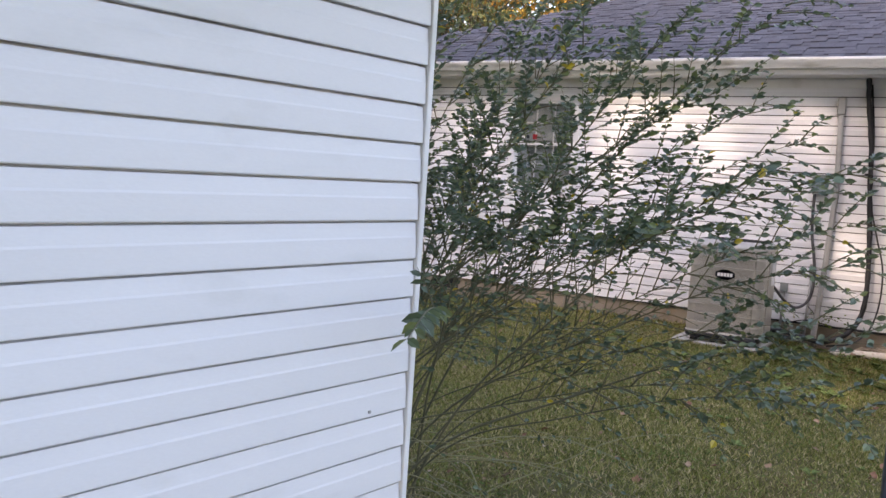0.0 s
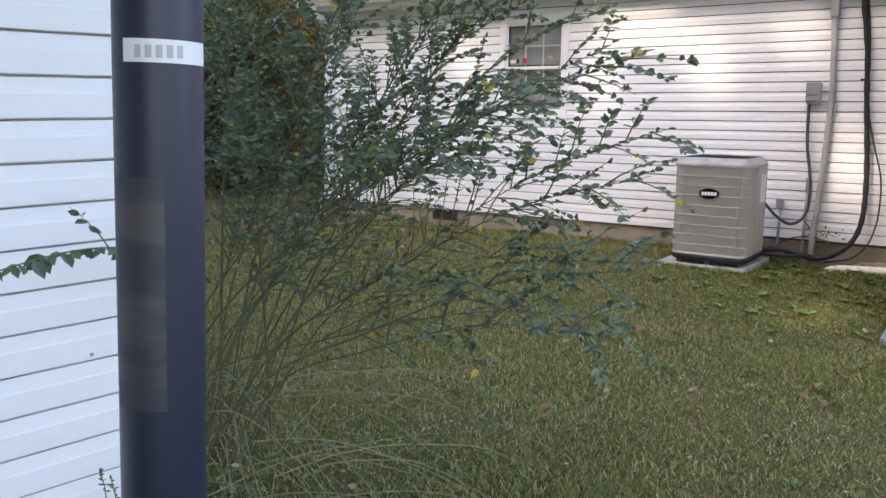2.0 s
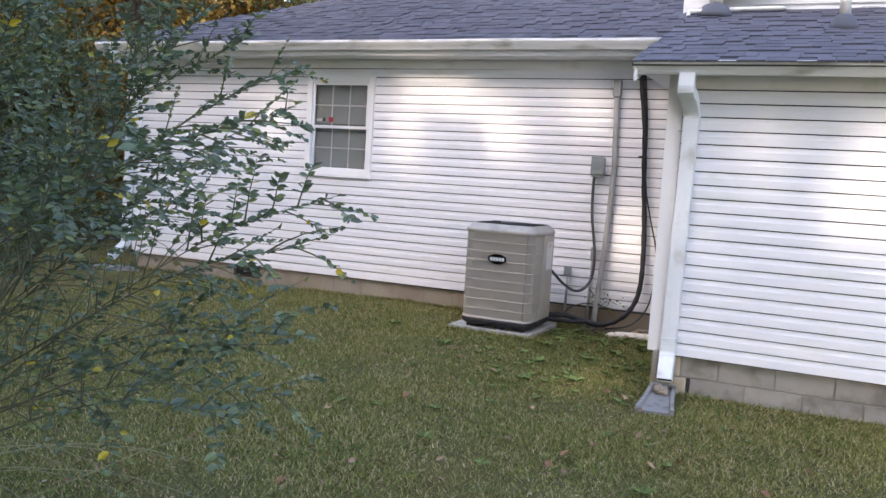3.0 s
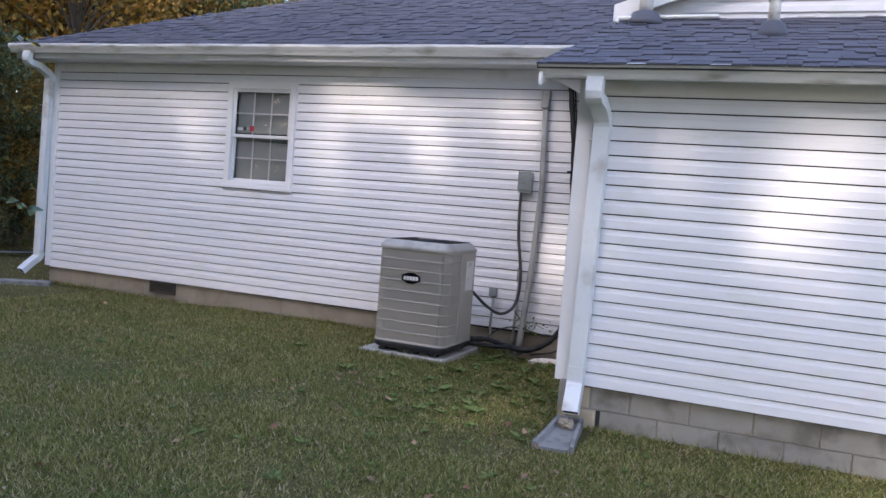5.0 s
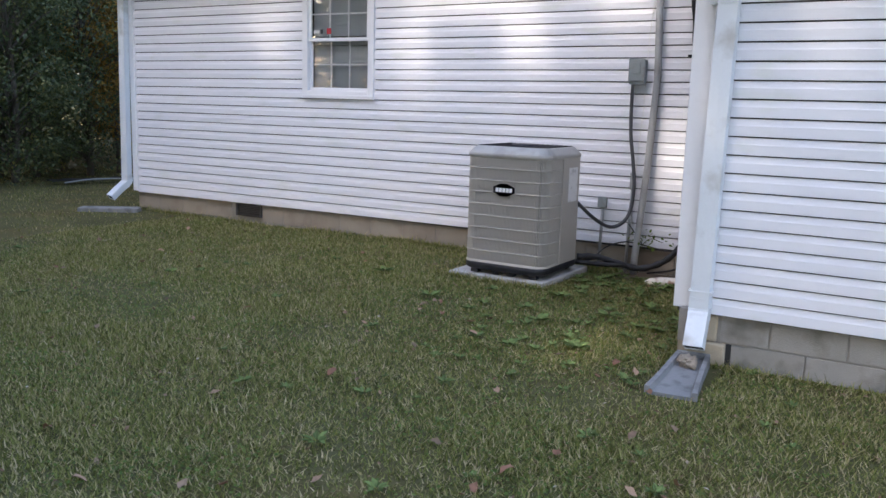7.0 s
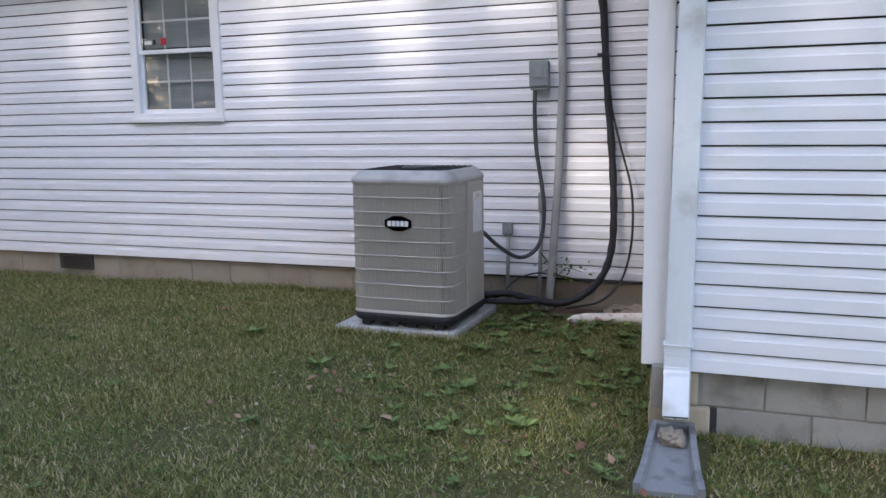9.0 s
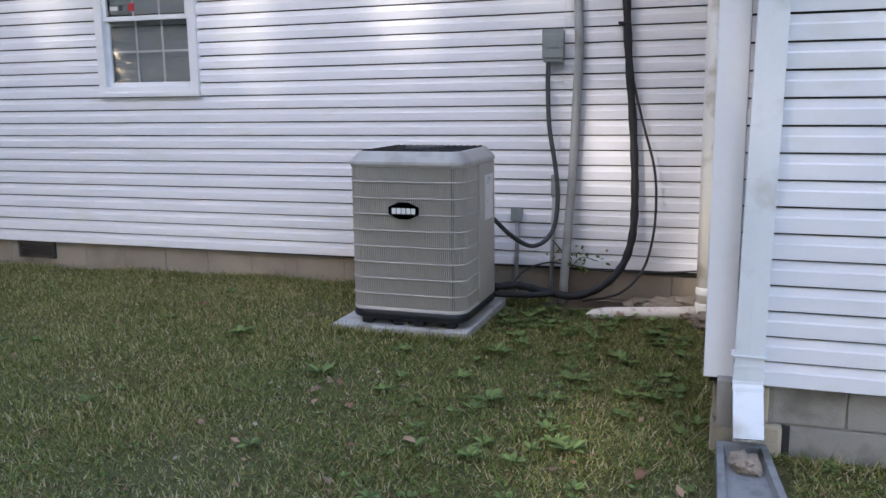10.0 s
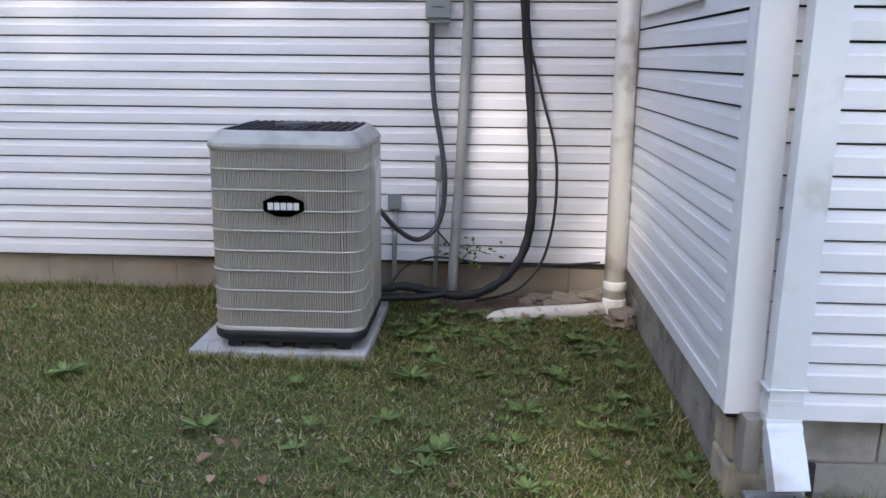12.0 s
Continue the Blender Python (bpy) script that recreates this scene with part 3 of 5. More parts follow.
k_gutter("gutter", "long white metal roof gutter, lightly stained", -7.80, 0.05, EA_Y, EA_Z)
k_gutter("gutter", "white metal roof gutter on the wing", -0.05, 7.3, EB_Y + 0.06, 2.487, 0.095)
structure("fascia", boxed(-7.78, 0.05, EA_Y + 0.004, EA_Y + 0.03, 2.87, 3.03), TRIM, "white fascia board below the long roof")
structure("fascia_wing", boxed(-0.04, 7.3, EB_Y + 0.064, EB_Y + 0.085, 2.40, 2.50), TRIM, "white fascia board below the wing roof")
structure("soffit", boxed(-7.78, 0.15, EA_Y + 0.03, 0.02, 2.867, 2.88), SOFFIT, "white soffit under the long eave")
structure("soffit_wing", boxed(-0.03, 7.3, EB_Y + 0.085, Y_B + 0.02, 2.425, 2.437), SOFFIT, "white soffit under the wing eave")
structure("soffit_return", boxed(0.0, C_LEN + 0.19, -0.22, 0.02, 2.425, 2.437, m=mc), SOFFIT, "white soffit under the wing rake")


def slab(name, label, corners, thick, mat):
    bm = bmesh.new()
    a = [bm.verts.new(c) for c in corners]
    b = [bm.verts.new((c[0], c[1], c[2] - thick)) for c in corners]
    bm.faces.new(a)
    bm.faces.new(b[::-1])
    n = len(a)
    for k in range(n):
        bm.faces.new((a[k], b[k], b[(k + 1) % n], a[(k + 1) % n]))
    bmesh.ops.recalc_face_normals(bm, faces=bm.faces)
    return structure(name, bm, mat, label)


def za(y):
    return EA_Z + 0.012 + P_A * (y - EA_Y)


def zb(y):
    return EB_Z + 0.012 + P_B * (y - EB_Y)


RUN = 4.6
roof_a = slab("roof_main", "hipped roof in dark grey-blue asphalt shingles", [(-7.84, EA_Y - 0.05, za(EA_Y - 0.05)), (7.2, EA_Y - 0.05, za(EA_Y - 0.05)), (7.2, EA_Y + RUN, za(EA_Y + RUN)), (-7.84 + RUN, EA_Y + RUN, za(EA_Y + RUN))], 0.03, FELT)
slab("roof_hip", "hip end of the shingled roof", [(-7.84, EA_Y - 0.05, za(EA_Y - 0.05)), (-7.84 + RUN, EA_Y + RUN, za(EA_Y + RUN)), (-7.84, 8.4, za(EA_Y - 0.05))], 0.03, FELT)
slab("roof_rear", "rear slope of the shingled roof", [(-7.84 + RUN, EA_Y + RUN, za(EA_Y + RUN)), (7.2, EA_Y + RUN, za(EA_Y + RUN)), (7.2, 8.4, za(EA_Y - 0.05)), (-7.84, 8.4, za(EA_Y - 0.05))], 0.03, FELT)


def b_left(y):
    """The wing roof's left edge, along the return wall."""
    return -0.06


YT = -0.06
roof_b = slab("roof_wing", "low shingled roof over the wing", [(b_left(EB_Y - 0.05), EB_Y - 0.05, zb(EB_Y - 0.05)), (7.3, EB_Y - 0.05, zb(EB_Y - 0.05)), (7.3, 2.2, zb(2.2)), (b_left(2.2), 2.2, zb(2.2))], 0.03, FELT)
bm = bmesh.new()
rb = [(b_left(y) + 0.012, y, zb(y) - 0.034) for y in (EB_Y - 0.03, 2.0)]
lo = [(b_left(EB_Y - 0.03) + 0.012, EB_Y - 0.03, zb(EB_Y) - 0.15), (b_left(2.0) + 0.012, 2.0, zb(2.0) - 0.15)]
q = [bm.verts.new(p) for p in (rb[0], rb[1], lo[1], lo[0])]
q2 = [bm.verts.new((p.co.x + 0.025, p.co.y, p.co.z)) for p in q]
bm.faces.new(q)
bm.faces.new(q2[::-1])
for k in range(4):
    bm.faces.new((q[k], q2[k], q2[(k + 1) % 4], q[(k + 1) % 4]))
structure("rake_board", bm, TRIM, "white rake board at the wing roof's edge")

# gable above the wing
gx = 0.10
gab = slab("gable_roof", "eave of a higher gabled roof with white rake", [(gx - 0.25, YT - 0.16, 3.46), (6.5, YT - 0.16, 3.46 + 0.33 * (6.65 - gx)), (6.5, 4.0, 3.46 + 0.33 * (6.65 - gx)), (gx - 0.25, 4.0, 3.46)], 0.05, FELT)
bm = bmesh.new()
f = [bm.verts.new(p) for p in ((gx - 0.25, YT - 0.17, 3.30), (6.5, YT - 0.17, 3.30 + 0.33 * (6.65 - gx)), (6.5, YT - 0.17, 3.45 + 0.33 * (6.65 - gx)), (gx - 0.25, YT - 0.17, 3.45))]
g = [bm.verts.new((v.co.x, v.co.y + 0.03, v.co.z)) for v in f]
bm.faces.new(f)
bm.faces.new(g[::-1])
for k in range(4):
    bm.faces.new((f[k], g[k], g[(k + 1) % 4], f[(k + 1) % 4]))
bmesh.ops.recalc_face_normals(bm, faces=bm.faces)
part("rake_board", bm, TRIM, gab)
wall_g = wall_slab("wall_gable", "small gable wall in white vinyl above the wing roof", [(gx - 0.2, 3.28), (6.4, 3.28), (6.4, 3.4 + 0.33 * (6.3 - gx)), (gx - 0.2, 3.40)], YT, YT + 0.1, VINYL)
for k in range(18):
    z = 3.40 + COURSE * k
    s = gx + 0.36 + max(0.0, (z + COURSE - 3.50) / 0.33)
    if s < 6.3:
        ob = part("siding_board", board_mesh(round(6.4 - s, 2), COURSE, VINYL), VINYL, wall_g)
        ob.location = (s, YT - 0.002, z)


# pipes through the wing roof
def roof_pipe(x, y, r, h, label):
    v = thing("vent_pipe", (x, y, zb(y)), label, "vent pipe", "roof vent pipes")
    part("boot", tubed([(x, y, zb(y) - 0.03), (x, y, zb(y) + 0.02), (x, y, zb(y) + 0.09), (x, y, zb(y) + 0.11)], [r * 3.0, r * 2.5, r * 1.9, r * 1.15], 18), BOOT, v, "dark rubber boot", True)
    part("pipe", tubed([(x, y, zb(y) + 0.1), (x, y, zb(y) + h * 0.6), (x, y, zb(y) + h)], r, 16), PVC, v, "", True)
    part("coupling", tubed([(x, y, zb(y) + h * 0.62), (x, y, zb(y) + h * 0.80)], r * 1.18, 16), PVC, v, "", True)


roof_pipe(1.325, -1.23, 0.045, 0.42, "white plastic vent pipe in a dark rubber boot")
roof_pipe(0.175, -0.36, 0.062, 0.45, "thick white plastic vent pipe in a dark rubber boot")
drain = thing("drain_pipe", (0.15, -0.40, zb(-0.40)), "thin white plastic pipe lying on the shingles", "pipe")
part("pipe", tubed(smooth_path([(-0.05, -0.50, zb(-0.50) + 0.02), (-0.05, -0.48, zb(-0.48) + 0.055), (0.0, -0.46, zb(-0.46) + 0.06), (0.40, -0.30, zb(-0.3) + 0.05), (0.80, -0.22, zb(-0.22) + 0.045)], 5), 0.019, 10), PVC, drain, "", True)


# ---- air conditioner on its pad ----
pad = thing("concrete_pad", (-1.62, -0.77, 0.0), "pale concrete equipment pad set in the grass", "concrete pad")
part("slab", boxed(-2.045, -1.185, -1.238, -0.30, -0.08, 0.060, bevel=0.01), CONCRETE, pad)
AX0, AX1, AY0, AY1 = -1.931, -1.202, -1.214, -0.485
ACX, ACY, AZ0, AZ1 = -1.5665, -0.8495, 0.162, 1.026


def rounded(inset, r, n=5):
    x0, x1, y0, y1 = AX0 + inset, AX1 - inset, AY0 + inset, AY1 - inset
    out = []
    for cx, cy, a in ((x1 - r, y0 + r, -90), (x1 - r, y1 - r, 0), (x0 + r, y1 - r, 90), (x0 + r, y0 + r, 180)):
        out += [(cx + r * math.cos(radians(a + 90 * k / n)), cy + r * math.sin(radians(a + 90 * k / n))) for k in range(n + 1)]
    return out


def stack(levels, close_top=True):
    """A body from rounded outlines of (inset, corner radius, height)."""
    bm = bmesh.new()
    rings = [[bm.verts.new((x, y, z)) for x, y in rounded(i, r)] for i, r, z in levels]
    for a, b in zip(rings, rings[1:]):
        for k in range(len(a)):
            bm.faces.new((a[k], a[(k + 1) % len(a)], b[(k + 1) % len(a)], b[k]))
    bm.faces.new(rings[0][::-1])
    if close_top:
        bm.faces.new(rings[-1])
    return bm


ac = thing("air_conditioner", (ACX, ACY, 0.065), "taupe louvred outdoor air conditioner on a concrete pad", "air conditioner")
part("base_pan", stack([(0.03, 0.08, 0.092), (0.004, 0.10, 0.105), (-0.006, 0.11, 0.118), (-0.006, 0.11, 0.155), (0.004, 0.10, AZ0)]), AC_BLACK, ac, "black plastic base pan", True)
for fx in (AX0 + 0.1, AX0 + 0.3, AX1 - 0.3, AX1 - 0.1):
    for fy in (AY0 + 0.06, AY1 - 0.06):
        part("foot", boxed(fx - 0.035, fx + 0.035, fy - 0.03, fy + 0.03, 0.063, 0.096, bevel=0.006), AC_BLACK, ac)
# Coil body in the recess colour, so the louvre slots look deeply shaded.
part("coil", stack([(0.03, 0.08, AZ0 - 0.005), (0.03, 0.08, 1.03)]), RECESS_SHADE, ac, "coil behind the louvres, slot shade put into its near-black colour")
part("top_cap", stack([(0.002, 0.10, 1.022), (-0.008, 0.11, 1.024), (-0.010, 0.112, 1.034), (-0.007, 0.11, 1.048), (0.004, 0.105, 1.062), (0.040, 0.09, 1.100), (0.050, 0.085, 1.105), (0.058, 0.08, 1.104), (0.062, 0.075, 1.090)], False), AC_CAP, ac, "pale grey bevelled top cap")
grille = part("fan_grille", stack([(0.061, 0.07, 1.088), (0.061, 0.07, 1.096)]), AC_BLACK, ac, "black fan grille")
for k in range(18):
    y = AY0 + 0.08 + 0.0332 * k
    part("grille_bar", boxed(AX0 + 0.068, AX1 - 0.068, y, y + 0.007, 1.0975, 1.104), AC_BLACK, grille)
for k in range(14):
    x = AX0 + 0.08 + 0.0433 * k
    part("grille_bar", boxed(x, x + 0.006, AY0 + 0.068, AY1 - 0.068, 1.1042, 1.109), AC_BLACK, grille)
part("motor_cover", tubed([(ACX, ACY, 1.096), (ACX, ACY, 1.114), (ACX, ACY, 1.120)], [0.12, 0.118, 0.09], 24), AC_BLACK, grille, "round motor cover", True)
ROWS = 9
for k in range(ROWS + 1):
    z = AZ0 + (AZ1 - AZ0) * k / ROWS
    h = 0.006 if 0 < k < ROWS else 0.018
    part("band", stack([(0.006, 0.095, z - h), (-0.002, 0.10, z - h * 0.5), (-0.002, 0.10, z + h * 0.4), (0.006, 0.095, z + h * 0.8)], False), AC_PAINT, ac, "", True)
for k in range(ROWS):
    z0, z1 = AZ0 + (AZ1 - AZ0) * k / ROWS + 0.006, AZ0 + (AZ1 - AZ0) * (k + 1) / ROWS - 0.006
    for side in range(4):
        bm = bmesh.new()
        span, n = 0.549, 46
        for j in range(n):
            c = (j + 0.5) / n * span
            if side == 0:
                box(bm, AX0 + 0.09 + c - 0.0029, AX0 + 0.09 + c + 0.0029, AY0 + 0.003, AY0 + 0.026, z0, z1)
            elif side == 2:
                box(bm, AX0 + 0.09 + c - 0.0032, AX0 + 0.09 + c + 0.0032, AY1 - 0.028, AY1 - 0.004, z0, z1)
            elif side == 1:
                box(bm, AX0 + 0.004, AX0 + 0.028, AY0 + 0.09 + c - 0.0032, AY0 + 0.09 + c + 0.0032, z0, z1)
            elif c < 0.22:
                box(bm, AX1 - 0.028, AX1 - 0.004, AY0 + 0.09 + c - 0.0042, AY0 + 0.09 + c + 0.0042, z0, z1)
        part("louvre_panel", bm, AC_PAINT, ac, "", False, "stuff")
for cx, cy, a in ((AX1 - 0.10, AY0 + 0.10, -90), (AX1 - 0.10, AY1 - 0.10, 0), (AX0 + 0.10, AY1 - 0.10, 90), (AX0 + 0.10, AY0 + 0.10, 180)):
    for j in range(12):
        b = radians(a + 3.75 + 7.5 * j)
        bx, by = cx + 0.086 * math.cos(b), cy + 0.086 * math.sin(b)
        part("corner_louvre", boxed(-0.012, 0.012, -0.0032, 0.0032, AZ0, AZ1, m=Matrix.Translation((bx, by, 0)) @ Matrix.Rotation(b, 4, "Z")), AC_PAINT, ac)
part("service_panel", boxed(AX1 - 0.006, AX1 + 0.008, -0.912, -0.575, AZ0, AZ1 - 0.01, bevel=0.004), AC_PAINT, ac, "plain access panel")
part("rating_plate", boxed(AX1 + 0.008, AX1 + 0.0095, -0.80, -0.62, 0.66, 0.94), LABEL, ac, "pale rating plate")
badge = part("badge", None or mesh_from((lambda b: (b.faces.new([b.verts.new((-1.564 + x, AY0 - 0.012, 0.764 + z)) for x, z in ((-0.095, 0.022), (-0.03, 0.050), (0.03, 0.050), (0.095, 0.022), (0.095, -0.022), (0.03, -0.050), (-0.03, -0.050), (-0.095, -0.022))]),
        bmesh.ops.solidify(b, geom=b.faces[:], thickness=0.010), b)[2])(bmesh.new()), "badge"), BADGE, ac, "dark six-sided maker's badge")
for k in range(5):
    x = -1.564 - 0.073 + 0.0302 * k
    part("badge_mark", boxed(x, x + 0.025, AY0 - 0.0145, AY0 - 0.0122, 0.746, 0.780, bevel=0.003), WHITE_INK, badge)

# ---- electrical and refrigerant lines ----
disc = thing("disconnect_box", (-0.925, -0.01, 1.63), "grey metal electrical disconnect box on the siding", "electrical box")
part("body", boxed(-0.992, -0.860, -0.085, -0.012, 1.632, 1.838, bevel=0.006), BOX_GREY, disc)
part("cover", boxed(-0.998, -0.854, -0.098, -0.086, 1.66, 1.846, bevel=0.006), BOX_GREY, disc)
part("raised_panel", boxed(-0.965, -0.890, -0.106, -0.099, 1.72, 1.815, bevel=0.005), BOX_GREY, disc)
whip = thing("flexible_conduit", (-0.96, -0.06, 1.62), "dark flexible conduit drooping from box to unit", "conduit")
part("hose", tubed(smooth_path([(-0.962, -0.06, 1.64), (-0.962, -0.065, 1.45), (-0.945, -0.08, 1.2), (-0.90, -0.10, 0.95), (-0.876, -0.12, 0.76), (-0.888, -0.14, 0.56), (-0.94, -0.18, 0.45), (-1.03, -0.25, 0.415), (-1.12, -0.40, 0.50), (-1.20, -0.58, 0.64)], 8), 0.0155, 10), WHIP, whip, "", True)
sb = thing("outlet_box", (-1.19, -0.012, 0.53), "small grey outlet box on the siding", "electrical box")
part("body", boxed(-1.212, -1.142, -0.060, -0.012, 0.55, 0.636, bevel=0.006), BOX_GREY, sb)
part("lid", boxed(-1.217, -1.137, -0.068, -0.060, 0.555, 0.650, bevel=0.004), BOX_GREY, sb)
part("stem", tubed([(-1.175, -0.04, 0.55), (-1.178, -0.045, 0.3), (-1.186, -0.05, -0.05)], 0.014, 10), PVC_GREY, sb, "", True)
riser = thing("grey_conduit", (-0.83, -0.08, 0.0), "leaning grey plastic conduit running up the wall", "conduit")
part("pipe", tubed([(-0.826, -0.15, -0.05), (-0.822, -0.14, 0.15), (-0.785, -0.07, 0.9), (-0.755, -0.05, 1.7), (-0.785, -0.05, 2.5)], 0.030, 14), PVC_GREY, riser, "", True)
part("access_fitting", boxed(-0.825, -0.745, -0.095, -0.012, 2.48, 2.66, bevel=0.012), PVC_GREY, riser)
thin = thing("thin_conduit", (-0.93, -0.03, 0.0), "thin grey conduit with a small junction fitting", "conduit")
part("pipe", tubed([(-0.935, -0.045, -0.05), (-0.915, -0.038, 0.74)], 0.0145, 10), PVC_GREY, thin, "", True)
part("fitting", boxed(-0.938, -0.898, -0.058, -0.012, 0.73, 0.88, bevel=0.008), PVC_GREY, thin)
part("wire", tubed([(-0.905, -0.018, 0.88), (-0.87, -0.017, 1.4), (-0.86, -0.017, 2.0), (-0.81, -0.02, 2.6)], 0.0022, 6), PVC, thin)
line = thing("insulated_line", (-0.5, -0.1, 0.05), "thick black insulated refrigerant line hanging down the wall", "refrigerant line")
LPTS = smooth_path([(-0.555, -0.06, 2.86), (-0.53, -0.06, 2.6), (-0.465, -0.065, 2.15), (-0.435, -0.07, 1.7), (-0.39, -0.08, 1.2), (-0.366, -0.10, 0.8), (-0.37, -0.13, 0.5), (-0.43, -0.17, 0.29), (-0.56, -0.21, 0.15), (-0.74, -0.25, 0.085), (-0.95, -0.29, 0.12), (-1.10, -0.33, 0.155), (-1.25, -0.40, 0.15)], 9)
part("insulation", tubed(LPTS, [0.026 + 0.0025 * math.sin(i * 1.3) for i in range(len(LPTS))], 12), RUBBER, line, "", True)
part("suction_pipe", tubed(smooth_path([(-0.85, -0.30, 0.11), (-1.0, -0.35, 0.10), (-1.25, -0.43, 0.11)], 6), 0.02, 10), RUBBER, line, "", True)
part("strap", boxed(-0.50, -0.425, -0.10, -0.012, 1.86, 1.878, bevel=0.003), RUBBER, line)
cab = thing("control_cable", (-0.3, -0.1, 0.1), "thin black cable hanging beside the refrigerant line", "cable")
part("cable", tubed(smooth_path([(-0.52, -0.035, 2.8), (-0.45, -0.04, 2.2), (-0.425, -0.06, 1.65), (-0.33, -0.10, 1.25), (-0.245, -0.12, 0.95), (-0.225, -0.12, 0.7), (-0.245, -0.11, 0.45), (-0.31, -0.12, 0.24), (-0.45, -0.16, 0.10), (-0.68, -0.22, 0.045)], 8), 0.0085, 8), CABLE, cab, "", True)
cab2 = thing("loose_cable", (-0.5, -0.04, 0.2), "loose black cable running low along the wall", "cable")
part("cable", tubed(smooth_path([(0.05, -0.1, 0.27), (-0.2, -0.04, 0.235), (-0.55, -0.035, 0.225), (-0.85, -0.08, 0.27), (-0.98, -0.05, 0.26), (-1.12, -0.06, 0.2), (-1.2, -0.2, 0.1), (-1.24, -0.3, 0.12)], 7), 0.006, 7), CABLE, cab2, "", True)
part("cable", tubed(smooth_path([(-0.92, -0.06, 0.43), (-0.85, -0.09, 0.36), (-0.78, -0.07, 0.26)], 6), 0.005, 7), CABLE, cab2, "", True)
cord = thing("cord", (-2.05, -0.35, 0.05), "short black cord looping out behind the unit", "cable")
part("cord", tubed(smooth_path([(-1.9, -0.45, 0.15), (-2.0, -0.42, 0.16), (-2.10, -0.38, 0.10), (-2.14, -0.36, 0.0)], 6), 0.008, 8), CABLE, cord, "", True)

# ---- drains at the inner corner ----
stand = thing("standpipe", (0.116, -0.29, 0.0), "tall white plastic standpipe in the inner corner", "pipe")
part("pipe", tubed([(0.116, -0.29, 0.02), (0.112, -0.23, 2.42)], 0.062, 20), PVC, stand, "", True)
part("collar", tubed([(0.116, -0.29, 0.155), (0.116, -0.29, 0.165), (0.116, -0.288, 0.20), (0.116, -0.288, 0.21)], [0.062, 0.067, 0.067, 0.062], 20), PVC, stand, "", True)
part("elbow", tubed([(0.116, -0.29, -0.08), (0.116, -0.29, 0.10), (0.116, -0.29, 0.11)], [0.068, 0.068, 0.062], 20), PVC, stand, "", True)
lying = thing("drain_pipe", (-0.3, -0.40, 0.02), "white plastic pipe with flaking paint lying in grass", "pipe")
bm = bmesh.new()
rg = tube(bm, [(-0.61, -0.470, 0.012), (-0.57, -0.458, 0.020), (-0.49, -0.438, 0.026), (-0.1, -0.335, 0.030), (0.05, -0.295, 0.034)], [0.018, 0.036, 0.046, 0.046, 0.046], 16)
part("pipe", bm, PVC_OLD, lying, "", True)


def lump(name, x, y, z, rx, ry, rz, seed, mat, label, category, group):
    """A broken piece: a faceted solid with flat breaks."""
    bm = bmesh.new()
    bmesh.ops.create_icosphere(bm, subdivisions=3, radius=1)
    for v in bm.verts:
        k = 1 + 0.45 * noise.noise(v.co * 1.6 + Vector((seed, 0, 0))) + 0.35 * noise.noise(v.co * 4.5 + Vector((0, seed, 0)))
        v.co = Vector((v.co.x * rx * k, v.co.y * ry * k, max(-0.5, min(0.7, v.co.z)) * rz * k)) + Vector((x, y, z))
    t = thing(name, (x, y, z), label, category, group)
    part("piece", bm, mat, t)


for k, (x, y, rx, ry, rz) in enumerate(((0.03, -0.13, 0.17, 0.10, 0.09), (-0.13, -0.16, 0.16, 0.09, 0.06), (-0.28, -0.12, 0.12, 0.08, 0.05), (0.15, -0.42, 0.09, 0.09, 0.06), (0.12, -0.50, 0.07, 0.06, 0.05), (-0.02, -0.30, 0.10, 0.06, 0.03))):
    lump("rubble", x, y, 0.03, rx, ry, rz, k + 3, ROCK, "broken lump of tan concrete lying in dirt", "rubble", "rubble at the inner corner")
bm = bmesh.new()
bmesh.ops.create_grid(bm, x_segments=22, y_segments=10, size=0.5)
for v in bm.verts:
    x, y = -0.40 + v.co.x * 1.4, -0.17 + v.co.y * 0.42
    e = max(abs(v.co.x), abs(v.co.y)) * 2
    v.co = Vector((x, y, 0.028 * (1 - e ** 3) + 0.03 * noise.noise((x * 6, y * 6, 2)) * (1 - e) - 0.012))
structure("dirt", bm, DIRT, "bare red-brown dirt at the wall's foot", True)

# ---- downspouts ----
DS = [(-0.055, -0.038), (-0.04, -0.040), (-0.034, -0.034), (-0.022, -0.034), (-0.016, -0.040), (-0.006, -0.040), (0.0, -0.034), (0.006, -0.040), (0.016, -0.040), (0.022, -0.034), (0.034, -0.034), (0.040, -0.040),
      (0.055, -0.038), (0.057, 0.0), (0.055, 0.038), (0.0, 0.040), (-0.055, 0.038), (-0.057, 0.0)]


